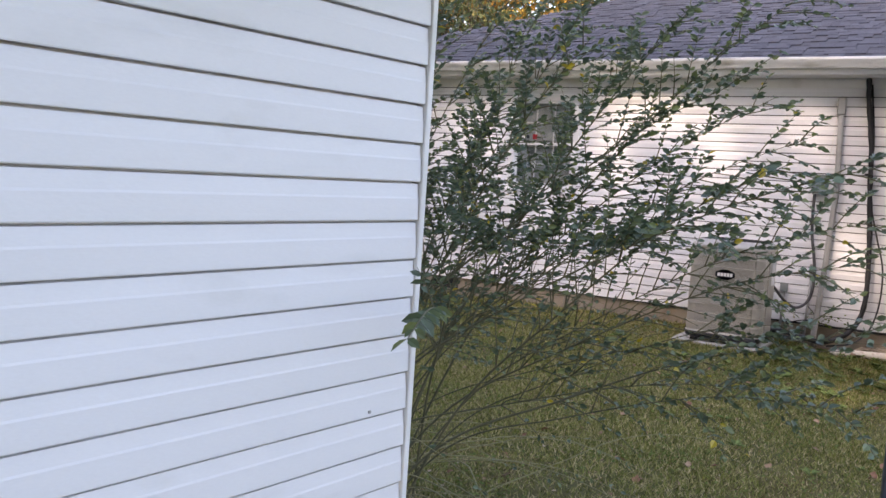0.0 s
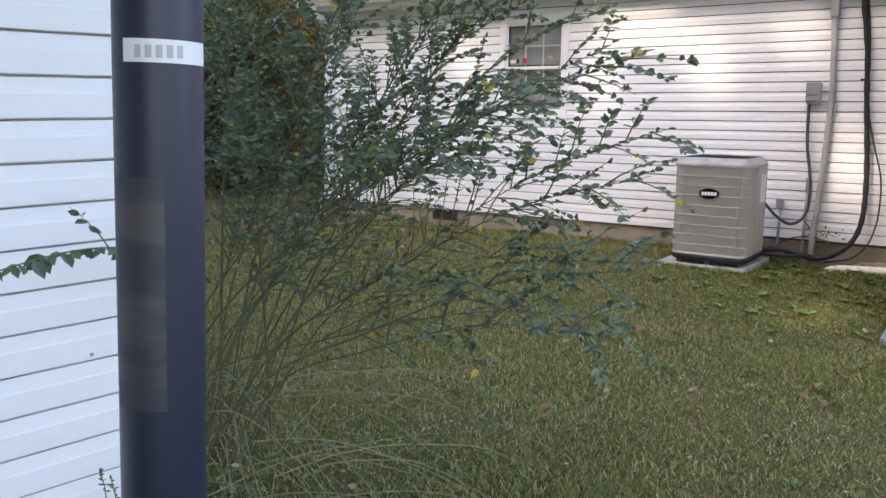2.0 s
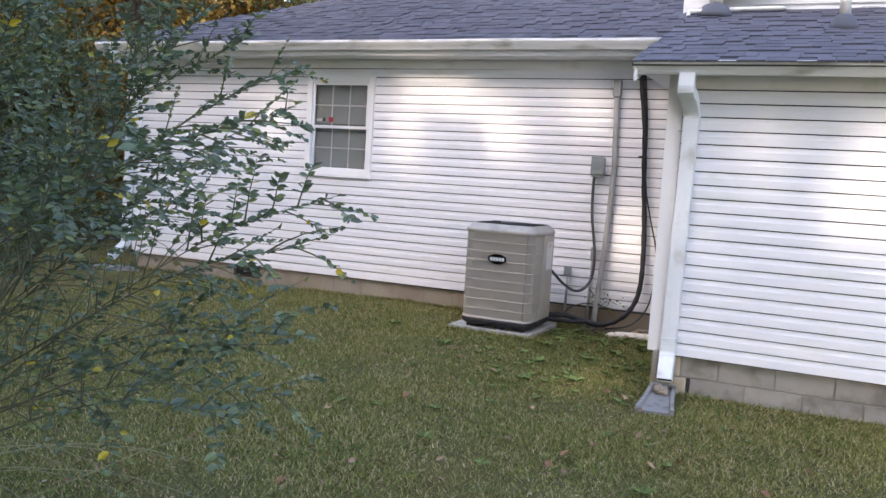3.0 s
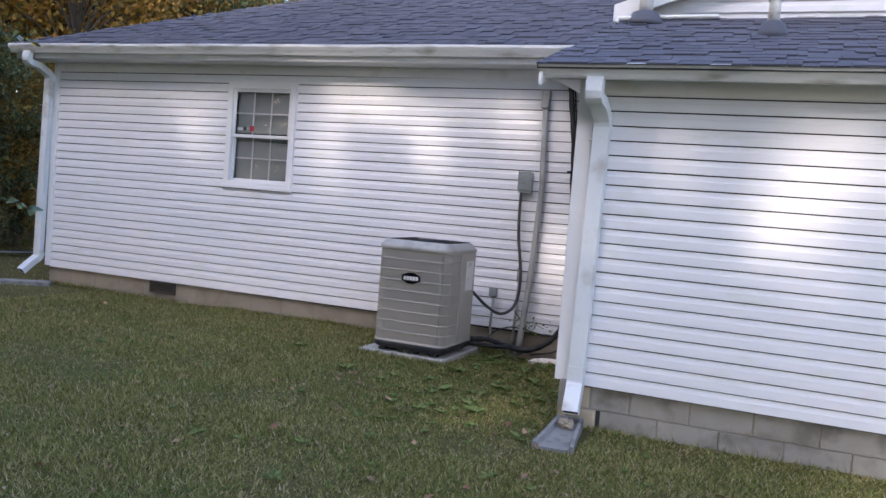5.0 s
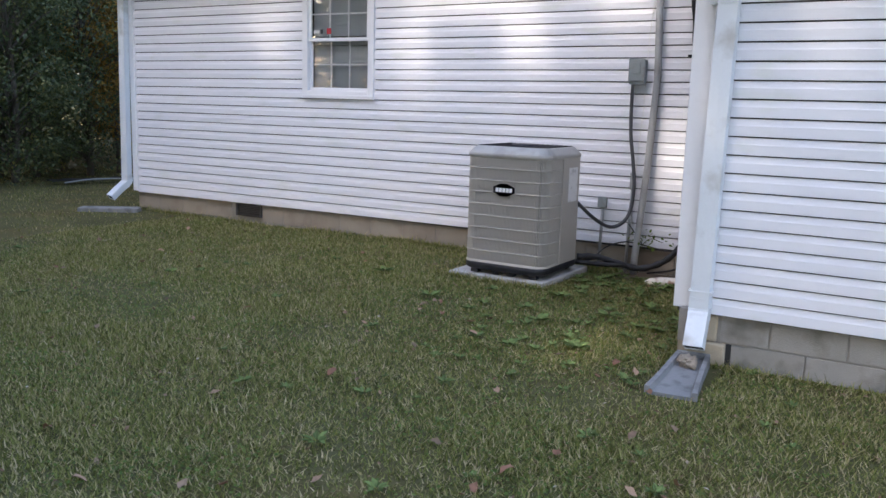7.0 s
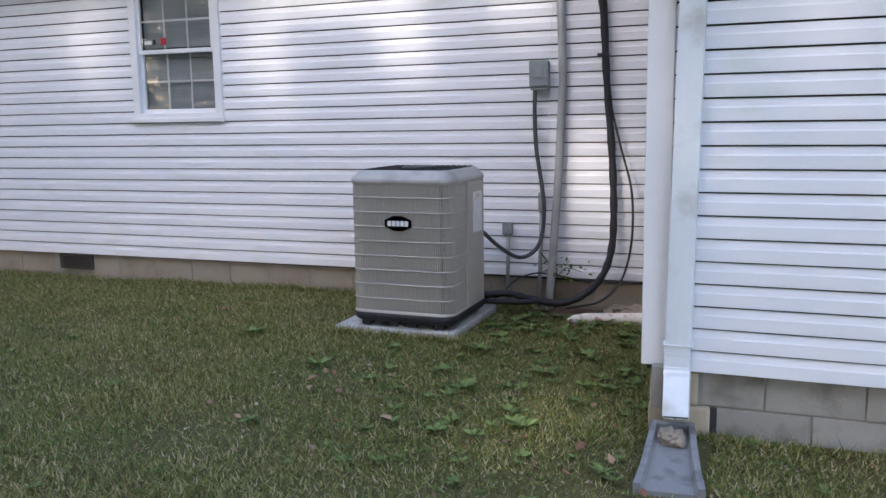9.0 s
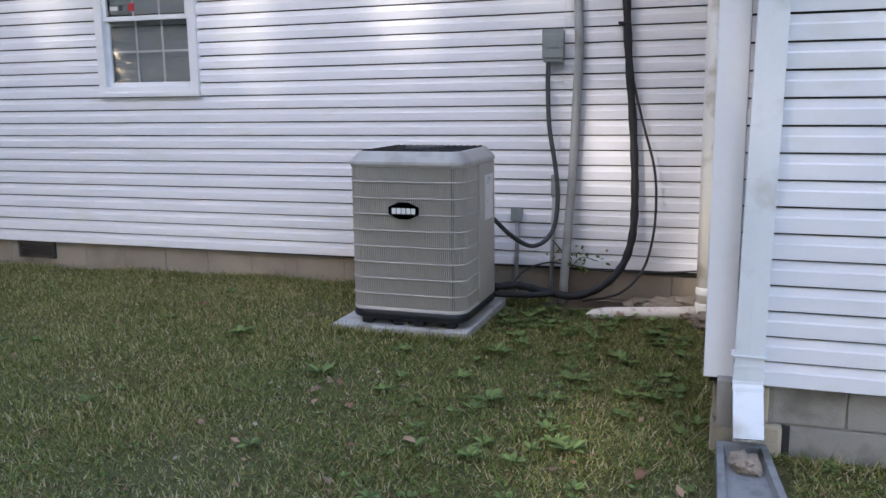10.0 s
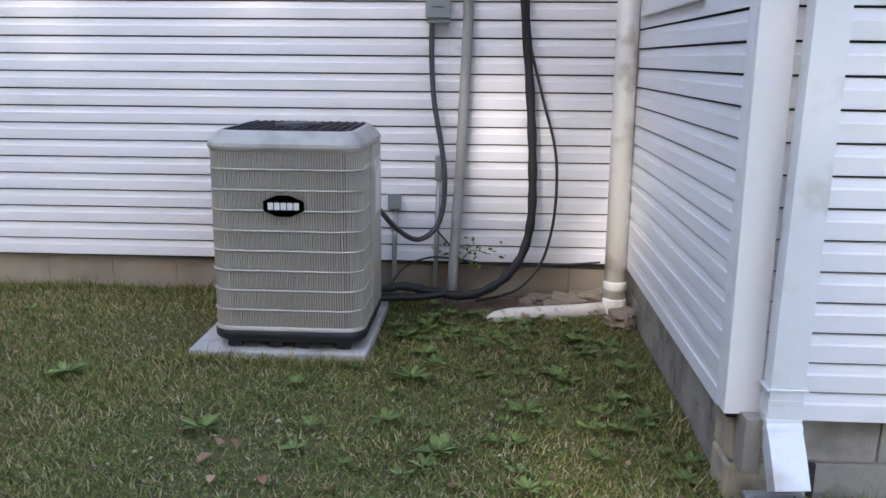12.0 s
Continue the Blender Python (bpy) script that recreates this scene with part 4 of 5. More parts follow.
def downspout(label, top, upper, lower, spout, spacer):
    d = thing("downspout", (lower[0], lower[1], 0), label, "downspout", "downspouts")
    a, b = Vector(top), Vector(upper)
    c, e = Vector(lower), Vector(spout)
    up = smooth_path([a, a - Vector((0, 0, 0.12)), (a + b) / 2 + Vector((0, 0, 0.02)), b + Vector((0, 0, 0.10)), b], 7)
    bm = bmesh.new()
    sweep(bm, DS, up, scales=[1.0 + 0.035 * ((i % 2) if 4 < i < len(up) - 3 else 0) for i in range(len(up))])
    bmesh.ops.recalc_face_normals(bm, faces=bm.faces)
    part("upper_elbow", bm, SPOUT, d)
    bm = bmesh.new()
    sweep(bm, [(u * 0.97, v * 0.97) for u, v in DS], [b + Vector((0, 0, 0.02)), b.lerp(c, 0.33), b.lerp(c, 0.66), c - Vector((0, 0, 0.02))])
    bmesh.ops.recalc_face_normals(bm, faces=bm.faces)
    part("pipe", bm, SPOUT, d)
    low = smooth_path([c + Vector((0, 0, 0.05)), c - Vector((0, 0, 0.03)), c.lerp(e, 0.55) - Vector((0, 0, 0.01)), e], 7)
    bm = bmesh.new()
    sweep(bm, DS, low, scales=[1.0 + 0.05 * ((i % 2) if 3 < i < 11 else 0) for i in range(len(low))], hollow_end=True)
    bmesh.ops.recalc_face_normals(bm, faces=bm.faces)
    part("lower_elbow", bm, SPOUT, d)
    # Plug set in the hollow end; its dark colour stands for inner shade.
    bm = bmesh.new()
    sweep(bm, [(u * 0.93, v * 0.93) for u, v in DS], [low[-3], low[-2] * 0.5 + low[-1] * 0.5])
    part("inside", bm, RECESS_SHADE, d, "near-black plug painting the shade inside the spout")
    for z in (spacer, 0.42):
        part("strap", boxed(c.x - 0.066, c.x + 0.066, c.y - 0.043, c.y + 0.043, z, z + 0.006), SPOUT, d)
    return d


downspout("white ribbed metal downspout at the wing's corner", (0.338, -2.635, 2.40), (0.362, -2.432, 2.03), (0.335, -2.432, 0.34), (0.345, -2.545, 0.115), 2.0)
downspout("white ribbed metal downspout at the far house corner", (-7.50, -0.40, 2.94), (-7.49, -0.066, 2.58), (-7.53, -0.066, 0.36), (-7.58, -0.28, 0.14), 2.3)

sp = thing("splash_block", (0.35, -2.8, 0.0), "grey concrete splash block under the downspout, chipped", "splash block")
msp = Matrix.Translation((0.325, -2.47, 0.0)) @ Matrix.Rotation(radians(5), 4, "Z")
bm = bmesh.new()
sec = [(0.0, 0.095), (-0.2, 0.105), (-0.45, 0.12), (-0.60, 0.135)]
rows = []
for y, w in sec:
    h = 0.062 - 0.036 * (-y / 0.6)
    rows.append([bm.verts.new((x, y, z)) for x, z in ((-w, -0.05), (-w, h), (-w + 0.026, h), (-w + 0.036, h - 0.026), (w - 0.036, h - 0.026), (w - 0.026, h), (w, h), (w, -0.05))])
for a, b in zip(rows, rows[1:]):
    for k in range(8):
        bm.faces.new((a[k], b[k], b[(k + 1) % 8], a[(k + 1) % 8]))
bm.faces.new(rows[0])
bm.faces.new(rows[-1][::-1])
bmesh.ops.recalc_face_normals(bm, faces=bm.faces)
bmesh.ops.transform(bm, matrix=msp, verts=bm.verts)
part("trough", bm, SPLASH, sp)
part("end_wall", boxed(-0.095, 0.095, -0.004, 0.028, -0.05, 0.066, bevel=0.006, m=msp), SPLASH, sp)
lump("concrete_chunk", 0.335, -2.62, 0.052, 0.055, 0.065, 0.045, 21, ROCK, "small brown chunk of concrete in the splash block", "rubble", "")
sp2 = thing("splash_trough", (-7.4, -0.42, 0.0), "long pale splash trough lying below the far downspout", "splash block")
part("trough", boxed(-0.36, 0.36, -0.10, 0.10, -0.03, 0.045, bevel=0.012, m=Matrix.Translation((-7.42, -0.42, 0)) @ Matrix.Rotation(radians(35), 4, "Z")), SPLASH, sp2)
edg = thing("plastic_sheet", (-10.4, 1.7, 0.0), "black plastic sheet with a pale torn edge on the lawn", "plastic sheet")
bm = bmesh.new()
bmesh.ops.create_grid(bm, x_segments=16, y_segments=6, size=0.5)
for v in bm.verts:
    v.co = Vector((-10.4 + v.co.x * 0.5 - v.co.y * 0.2, 1.7 + v.co.x * 1.5, 0.07 + 0.05 * noise.noise((v.co.x * 5, v.co.y * 5, 1)) - 0.05 * abs(v.co.y)))
part("sheet", bm, TARP, edg, "", True)
part("edge", tubed(smooth_path([(-10.25, 0.95, 0.05), (-10.2, 1.4, 0.08), (-10.15, 2.0, 0.06), (-10.2, 2.5, 0.05)], 5), 0.012, 7), PVC_GREY, edg, "pale edge")

# ---- steel pole beside the path ----
PX, PY, LX, LY = 0.3216, -8.967, -0.0042, 0.0367
pole = thing("steel_pole", (PX, PY, 0.0), "dark blue-black painted steel pole with white sticker", "pole")
part("shaft", tubed([(PX + LX * z, PY + LY * z, z) for z in (-0.1, 0.5, 1.0, 1.5, 2.0, 2.6, 3.2)], 0.0415, 40), POLE, pole, "", True)


def wrap(name, a0, a1, z0, z1, r, mat, parent, label="", tilt=0.0):
    """A thin sheet bent round the pole, between two bearings."""
    bm = bmesh.new()
    n = max(3, int((a1 - a0) / 5))
    cols = []
    for k in range(n + 1):
        a = radians(a0 + (a1 - a0) * k / n)
        dz = tilt * (k / n - 0.5)
        cols.append([bm.verts.new((PX + LX * z + rr * math.cos(a), PY + LY * z + rr * math.sin(a), z + dz)) for rr in (0.0408, r) for z in (z0, z1)])
    for p, q in zip(cols, cols[1:]):
        bm.faces.new((p[2], q[2], q[3], p[3]))
        bm.faces.new((p[3], q[3], q[1], p[1]))
        bm.faces.new((p[2], p[0], q[0], q[2]))
    bm.faces.new((cols[0][0], cols[0][2], cols[0][3], cols[0][1]))
    bm.faces.new((cols[-1][0], cols[-1][1], cols[-1][3], cols[-1][2]))
    return part(name, bm, mat, parent, label, False)


label = wrap("sticker", -83, 40, 1.576, 1.597, 0.0420, LABEL, pole, "white wrap-round sticker with faded bars", -0.002)
for k in range(5):
    a = -66 + 13 * k
    wrap("sticker_mark", a, a + 8, 1.5805, 1.592, 0.0423, GREY_INK, label)
wrap("scuffed_patch", -110, -32, 1.25, 1.472, 0.0418, POLE_WORN, pole, "dusty rectangle left by an old label")


# ---- woods ----
def tree(name, label, at, height, spread, leaf_mat, leaves, size, seed, low=0.25, lit=(), group="", clumps=46):
    """A tapered trunk, limbs to each clump, and leaves scattered about the clumps."""
    r = np.random.RandomState(seed)
    base = Vector(at)
    t = thing(name, at, label, "tree", group)
    bm = bmesh.new()
    top = base + Vector((r.uniform(-0.4, 0.4), r.uniform(-0.4, 0.4), height * 0.86))
    spine = smooth_path([base - Vector((0, 0, 0.2)), base + Vector((r.uniform(-.2, .2), r.uniform(-.2, .2), height * 0.3)), base.lerp(top, 0.65) + Vector((r.uniform(-.3, .3), 0, 0)), top], 4)
    R = 0.016 * height
    tube(bm, spine, [R * (1.15 - i / len(spine)) for i in range(len(spine))], 8)
    part("trunk", bm, BARK, t, "", True)
    bm = bmesh.new()
    cents = []
    for k in range(clumps):
        a, h = r.uniform(0, 2 * math.pi), low + (1 - low) * r.rand() ** 0.85
        w = spread * (0.35 + 0.65 * math.sin(math.pi * min(0.97, 0.12 + 0.86 * (h - low) / (1 - low)))) * r.uniform(0.45, 1.05)
        c = base + Vector((math.cos(a) * w, math.sin(a) * w, h * height))
        cents.append(c)
        s = base.lerp(top, max(0.08, min(0.97, h - 0.12)))
        tube(bm, smooth_path([s, s.lerp(c, 0.5) + Vector((0, 0, 0.12 * w)), c], 3), [R * 0.28, R * 0.22, R * 0.18, R * 0.15, R * 0.1, R * 0.07, 0.008], 5)
    part("limb", bm, BARK, t, "", True)
    C = np.array([c[:] for c in cents])[r.randint(0, clumps, leaves)]
    P = C + r.normal(0, 1, (leaves, 3)) * np.array([0.30, 0.30, 0.22]) * spread * 0.55
    P[:, 2] = np.maximum(P[:, 2], base.z + 0.15)
    # Drop leaves that would block the sun from the chosen bright patches.
    if len(lit):
        keep = np.ones(leaves, bool)
        S = np.array(to_sun[:])
        for x, y, z, rx, rz in lit:
            d = P - np.array([x, y, z])
            u = d - np.outer(d @ S, S)
            keep &= ~((u[:, 0] / (rx + 0.12)) ** 2 + (u[:, 2] / (rz + 0.12)) ** 2 < 1)
        P = P[keep]
    n = len(P)
    along = r.normal(0, 1, (n, 3)) + np.array([0, 0, -0.4])
    face = r.normal(0, 0.7, (n, 3)) + np.array([0, 0, 0.8])
    L = size * r.uniform(0.6, 1.3, n)
    part("crown", leaves_mesh("crown", P, along, face, L, L * r.uniform(0.45, 0.75, n), 0.3, True), leaf_mat, t)
    return t


# Wanted sun patches (x, y, z, half width, half height), cut through the crowns.
LIT = ((-2.05, 0, 2.10, 0.18, 0.30), (-3.35, 0, 1.95, 0.22, 0.28), (-1.2, 0, 2.35, 0.40, 0.12), (-1.05, 0, 2.1, 0.16, 0.12), (-2.75, 0, 2.5, 0.5, 0.13), (-0.15, 0, 0.62, 0.55, 0.55), (0.77, -2.36, 1.40, 0.42, 0.24), (1.17, -2.36, 1.92, 0.36, 0.22),
       (1.97, -2.36, 2.0, 0.3, 0.2), (1.35, -2.36, 1.65, 0.45, 0.28), (1.52, -2.36, 1.45, 0.5, 0.16), (-0.33, -2.55, 0, 0.32, 0.3), (-5.2, 0, 2.2, 0.3, 0.2), (2.3, -2.7, 0.0, 0.6, 0.16))
# Two unseen rows added to block the sun everywhere but the LIT patches.
rs = np.random.RandomState(11)
for row in range(2):
    for k in range(1, 9):
        x, y = -18.5 + 2.75 * k + row * 1.3, -17.5 - row * 3.2 + rs.uniform(-0.6, 0.6)
        tree("tree", "unseen leafy tree added to shade the yard, with sun gaps cut", (x, y, -0.02), 15.5 + rs.uniform(-1, 1.5), 2.9, WOOD_GREEN, 7000, 0.36, 40 + 10 * row + k, 0.10, LIT, "trees behind the yard", 60)
far = []
for k, (mat, lab, low, size) in enumerate(((WOOD_GREEN, "dark green woodland tree", 0.10, 0.17), (WOOD_GREEN, "dense dark woodland tree with low branches", 0.04, 0.15), (WOOD_GOLD, "golden autumn woodland tree lit by sun", 0.2, 0.16), (WOOD_GOLD, "orange-brown autumn woodland tree", 0.12, 0.15))):
    far.append(tree("tree", lab, (-40.0, 60.0 + 8 * k, -0.02), 9.0, 2.6, mat, 9000, size, 70 + k, low, (), "woods", 70))
spots = [(1, -12.6, -1.2, 0.6), (1, -12.4, 1.2, 0.62), (2, -11.9, 4.5, 0.75), (3, -13.3, 6.4, 0.95), (2, -15.3, 8.7, 1.2), (1, -11.6, 2.4, 0.42), (1, -11.3, 0.8, 0.4), (3, -11.7, 3.9, 0.36), (1, -11.9, 1.6, 0.34), (2, -11.7, 3.1, 0.36), (1, -12.1, 0.1, 0.36), (2, -12.2, 5.2, 0.42), (1, -11.2, -0.4, 0.3), (1, -12.6, 2.6, 0.4), (3, -12.5, 6.2, 0.5), (2, -11.0, 5.0, 0.34), (2, -14.2, 5.2, 1.0), (3, -13.0, 7.6, 0.9), (2, -15.8, 8.2, 1.15), (0, -16.5, 3.0, 1.3),
         # Last six stand unseen to the west, added to block low sky glow.
         (1, -13.8, 9.8, 0.8), (3, -11.0, 10.6, 0.95), (2, -17.5, 12.0, 1.4), (0, -19.0, 6.0, 1.5), (2, -12.5, 14.5, 1.3), (0, -9.0, 14.0, 1.25), (3, -5.5, 14.8, 1.2), (2, -1.5, 15.5, 1.25), (0, 3.5, 16.0, 1.3), (1, -10.0, 8.0, 0.7), (1, -13.4, -3.6, 0.5), (1, -15.4, 0.6, 0.6), (0, -20.0, 10.0, 1.6), (1, -13.2, -5.6, 0.9), (1, -14.5, -8.6, 1.2), (0, -17.5, -7.0, 1.5), (1, -16.0, -11.5, 1.4), (0, -19.0, -10.5, 1.7), (1, -15.5, -14.5, 1.4), (0, -18.5, -3.6, 1.5)]
for n, (k, x, y, s) in enumerate(spots):
    c = copy_thing(far[k], Matrix.Translation((x, y, -0.02)) @ Matrix.Rotation(n * 1.37, 4, "Z"))
    c.scale = (s, s, s)
for k, t in enumerate(far):
    t.location = ((-24.0, -22.0, -26.0, -20.0)[k], (2.0, -3.0, 9.0, 15.0)[k], -0.02)
    t.scale = (1.6, 1.6, 1.6)


# ---- the shrub by the near building ----
def shrub():
    r = np.random.RandomState(3)
    base = Vector((-1.62, -7.25, -0.01))
    s = thing("shrub", base, "large loose privet shrub with arching leafy branches", "shrub")
    pos, along, face, size = [], [], [], []

    def leafy(path, start, step, length, hang=0.0):
        for i in range(len(path) - 1):
            if i < start * len(path):
                continue
            a, b = path[i], path[i + 1]
            d = (b - a)
            n = max(1, int(d.length / step + r.rand()))
            d.normalize()
            side = d.cross(Vector((0, 0, 1))).normalized()
            for k in range(n):
                p = a.lerp(b, (k + r.rand()) / n)
                for sg in (-1, 1):
                    w = side * sg + d * r.uniform(0.3, 0.9) + Vector((0, 0, r.uniform(-0.35, 0.45) - hang))
                    pos.append(p[:])
                    along.append(w[:])
                    face.append((Vector((0.15, -0.45, 0.75)) + Vector(r.normal(0, 0.6, 3)))[:])
                    size.append(length * r.uniform(0.55, 1.08))

    def twig(bm, a, d, length, rad, droop, step, leaf, start=0.08):
        pts = [a]
        n = max(4, int(length / 0.07))
        v = d.normalized()
        for i in range(n):
            v = (v + Vector((0, 0, -droop / n)) + Vector(r.normal(0, 0.05, 3))).normalized()
            pts.append(pts[-1] + v * length / n)
        tube(bm, pts, [rad * (1 - 0.75 * i / n) for i in range(n + 1)], 4, False)
        leafy(pts, start, step, leaf)
        return pts

    tips = [(0.13, -7.02, 1.49), (0.13, -7.15, 1.36), (0.02, -7.24, 1.17), (0.19, -7.5, 0.98), (0.09, -7.17, 1.09), (-0.33, -6.84, 1.96), (-0.09, -7.42, 1.63), (-0.17, -6.98, 2.2), (-0.62, -7.07, 2.49), (-0.5, -6.66, 2.34), (-0.93, -6.89, 2.78), (-1.34, -6.82, 2.97), (-1.08, -7.5, 2.58), (-2.17, -6.49, 2.39), (-0.75, -7.33, 2.01), (-0.86, -6.48, 2.11), (-1.39, -6.23, 2.49), (-0.97, -7.62, 1.44), (-1.8, -6.06, 1.63), (-0.66, -6.57, 1.44), (-1.4, -6.63, 1.29), (-1.14, -6.81, 1.26), (-1.53, -6.94, 1.53), (-1.22, -7.01, 1.82), (-0.92, -7.09, 1.29), (0.3, -7.62, 1.67), (0.18, -7.22, 1.13), (0.0, -7.02, 0.9), (-0.28, -6.67, 1.9), (-0.1, -6.9, 1.75)]
    for k, tip in enumerate(tips):
        tip = Vector(tip)
        b = base + Vector((r.uniform(-0.42, 0.18), r.uniform(-0.28, 0.40), 0))
        mid = b.lerp(tip, 0.5) + Vector((0, 0, 0.10 + 0.16 * (tip - b).length * 0.5))
        path = smooth_path([b, b.lerp(mid, 0.5) + Vector((0, 0, 0.16)), mid, mid.lerp(tip, 0.55) + Vector((0, 0, 0.06)), tip], 9)
        bm = bmesh.new()
        n = len(path)
        thick = r.uniform(0.0028, 0.0065)
        tube(bm, path, [thick * (1 - 0.86 * i / n) for i in range(n)], 7, False)
        leafy(path, 0.55, 0.028, 0.040)
        for i in range(int(n * (0.36 if tip.z > 1.3 else 0.5)), n - 1):
            for _ in range((2 if i < n * 0.75 else 1) if tip.z > 1.3 or r.rand() < 0.6 else 0):
                d = path[i + 1] - path[i]
                d.normalize()
                o = Vector(r.normal(0, 1, 3))
                o = (o - d * o.dot(d)).normalized()
                f = 1 - i / n
                twig(bm, path[i], d * 0.8 + o * 0.75 + Vector((0, 0, 0.25)), r.uniform(0.12, 0.20) + 0.34 * f * r.rand(), 0.0028, r.uniform(0.1, 0.7), 0.021, 0.035)
        part("branch", bm, STEM, s, "", True)
    bm = bmesh.new()
    for k in range(60):
        a = r.uniform(-1.1, 0.9)
        start = base + Vector((r.uniform(-0.4, 0.5), r.uniform(-0.5, 0.4), r.uniform(0.0, 0.45)))
        d = Vector((math.cos(a), math.sin(a), r.uniform(0.15, 0.65)))
        twig(bm, start, d, r.uniform(0.6, 1.5), 0.0030, r.uniform(0.4, 1.1), 0.09, 0.032, 0.5)
    part("twig_tangle", bm, STEM_PALE, s, "pale thin arching twigs near the ground", True)
    bm = bmesh.new()
    spray = smooth_path([(-1.25, -7.55, 0.95), (-0.93, -7.90, 1.12), (-0.78, -8.14, 1.19), (-0.64, -8.42, 1.235), (-0.49, -8.73, 1.235)], 7)
    tube(bm, spray, [0.004 * (1 - 0.7 * i / len(spray)) for i in range(len(spray))], 5, False)
    leafy(spray[12:], 0.1, 0.040, 0.046, 0.7)
    twig(bm, spray[18], Vector((0.1, -0.4, 0.7)), 0.14, 0.002, 0.4, 0.035, 0.038)
    part("spray", bm, STEM, s, "", True)
    P, A, F, S = (np.array(v) for v in (pos, along, face, size))
    out = np.array([L_DIR.y, -L_DIR.x])
    rel = P[:, :2] - np.array([L_COR.x, L_COR.y])
    thin = (P[:, 2] > 1.30) | (P[:, 0] > -0.30) | (P[:, 1] < -7.95) | (r.rand(len(P)) < 0.30)
    ok = thin & ~(((rel @ out) < 0.05) & ((rel @ np.array([L_DIR.x, L_DIR.y])) < 0.1)) & (P[:, 2] > 0.02)
    P, A, F, S = P[ok], A[ok], F[ok], S[ok]
    part("leaves", leaves_mesh("leaves", P, A, F, S, S * 0.58, 0.16), BUSH_LEAF, s, "small glossy dark green leaves, a few yellow", False, "stuff")
    return len(P)


shrub()


# ---- lawn ----
def height_at(x, y):
    return np.array([ground_z(float(a), float(b)) for a, b in zip(x, y)])


def lawn():
    r = np.random.RandomState(8)
    xs, ys = [], []
    for x0, x1, y0, y1, n in ((-6.5, 3.2, -9.0, 0.0, 1080000), (-13, -6.5, -6.0, 5.0, 60000), (-7.0, -2.0, -9.0, -4.0, 30000), (-13, 6, -13.0, -9.0, 50000), (3.0, 7.0, -9.0, -2.5, 30000)):
        xs.append(r.uniform(x0, x1, n))
        ys.append(r.uniform(y0, y1, n))
    nt = 5000
    xs += [r.uniform(-7.4, -1.0, nt), r.uniform(0.5, 3.5, nt // 2), r.uniform(-2.15, -1.12, nt // 4), r.uniform(0.06, 0.19, nt // 5)]
    ys += [r.uniform(-0.10, 0.02, nt), Y_B - r.uniform(-0.03, 0.10, nt // 2), r.uniform(-1.33, -1.255, nt // 4), r.uniform(-2.6, -0.6, nt // 5)]
    x, y = np.concatenate(xs), np.concatenate(ys)
    tall = np.zeros(len(x))
    tall[-(nt + nt // 2 + nt // 4 + nt // 5):] = 1
    cl = np.array([noise.noise((a * 1.1, b * 1.1, 7.0)) for a, b in zip(x[::1].tolist(), y[::1].tolist())])
    wl = (x < X_LEFT) | (y < 0.025)
    inside_b = (y > Y_B) & (x > 0.19)
    on_pad = (x > -2.07) & (x < -1.17) & (y > -1.26) & (y < -0.29)
    on_spl = (x > 0.22) & (x < 0.50) & (y > -3.08) & (y < -2.44)
    dirt = (x > -0.98) & (y > -0.34 + 0.05 * np.sin(x * 9))
    shed = ((x - L_COR.x) * L_DIR.y - (y - L_COR.y) * L_DIR.x < 0) & ((x - L_COR.x) * L_DIR.x + (y - L_COR.y) * L_DIR.y < 0)
    ok = wl & ~inside_b & ~on_pad & ~on_spl & ~dirt & ~shed & (cl + r.uniform(-0.55, 0.75, len(x)) > -0.22)
    x, y, cl, tall = x[ok], y[ok], cl[ok], tall[ok]
    n = len(x)
    z = height_at(x, y) - 0.004
    a = r.uniform(0, 2 * math.pi, n)
    lean = r.uniform(0.4, 2.4, n)
    ln = (0.026 + 0.030 * r.rand(n) ** 1.5) * (1 + 0.45 * np.clip(cl, -0.6, 1)) * (1 + tall * r.uniform(0.2, 1.4, n))
    w = r.uniform(0.0022, 0.0050, n)
    d = np.stack([np.cos(a) * lean, np.sin(a) * lean, np.ones(n)], 1)
    d /= np.linalg.norm(d, axis=1, keepdims=True)
    side = np.stack([-np.sin(a + r.normal(0, 0.6, n)), np.cos(a), np.zeros(n)], 1)
    P = np.stack([x, y, z], 1)
    V = np.stack([P - side * w[:, None], P + side * w[:, None], P + d * ln[:, None]], 1).reshape(-1, 3)
    me = bpy.data.meshes.new("grass")
    me.vertices.add(3 * n)
    me.vertices.foreach_set("co", V.ravel())
    me.loops.add(3 * n)
    me.loops.foreach_set("vertex_index", np.arange(3 * n))
    me.polygons.add(n)
    me.polygons.foreach_set("loop_start", np.arange(n) * 3)
    me.update()
    g = part("grass", me, GRASS, None)
    tagged(g, "short patchy green lawn grass with dry blades", "grass", "", "stuff")


lawn()


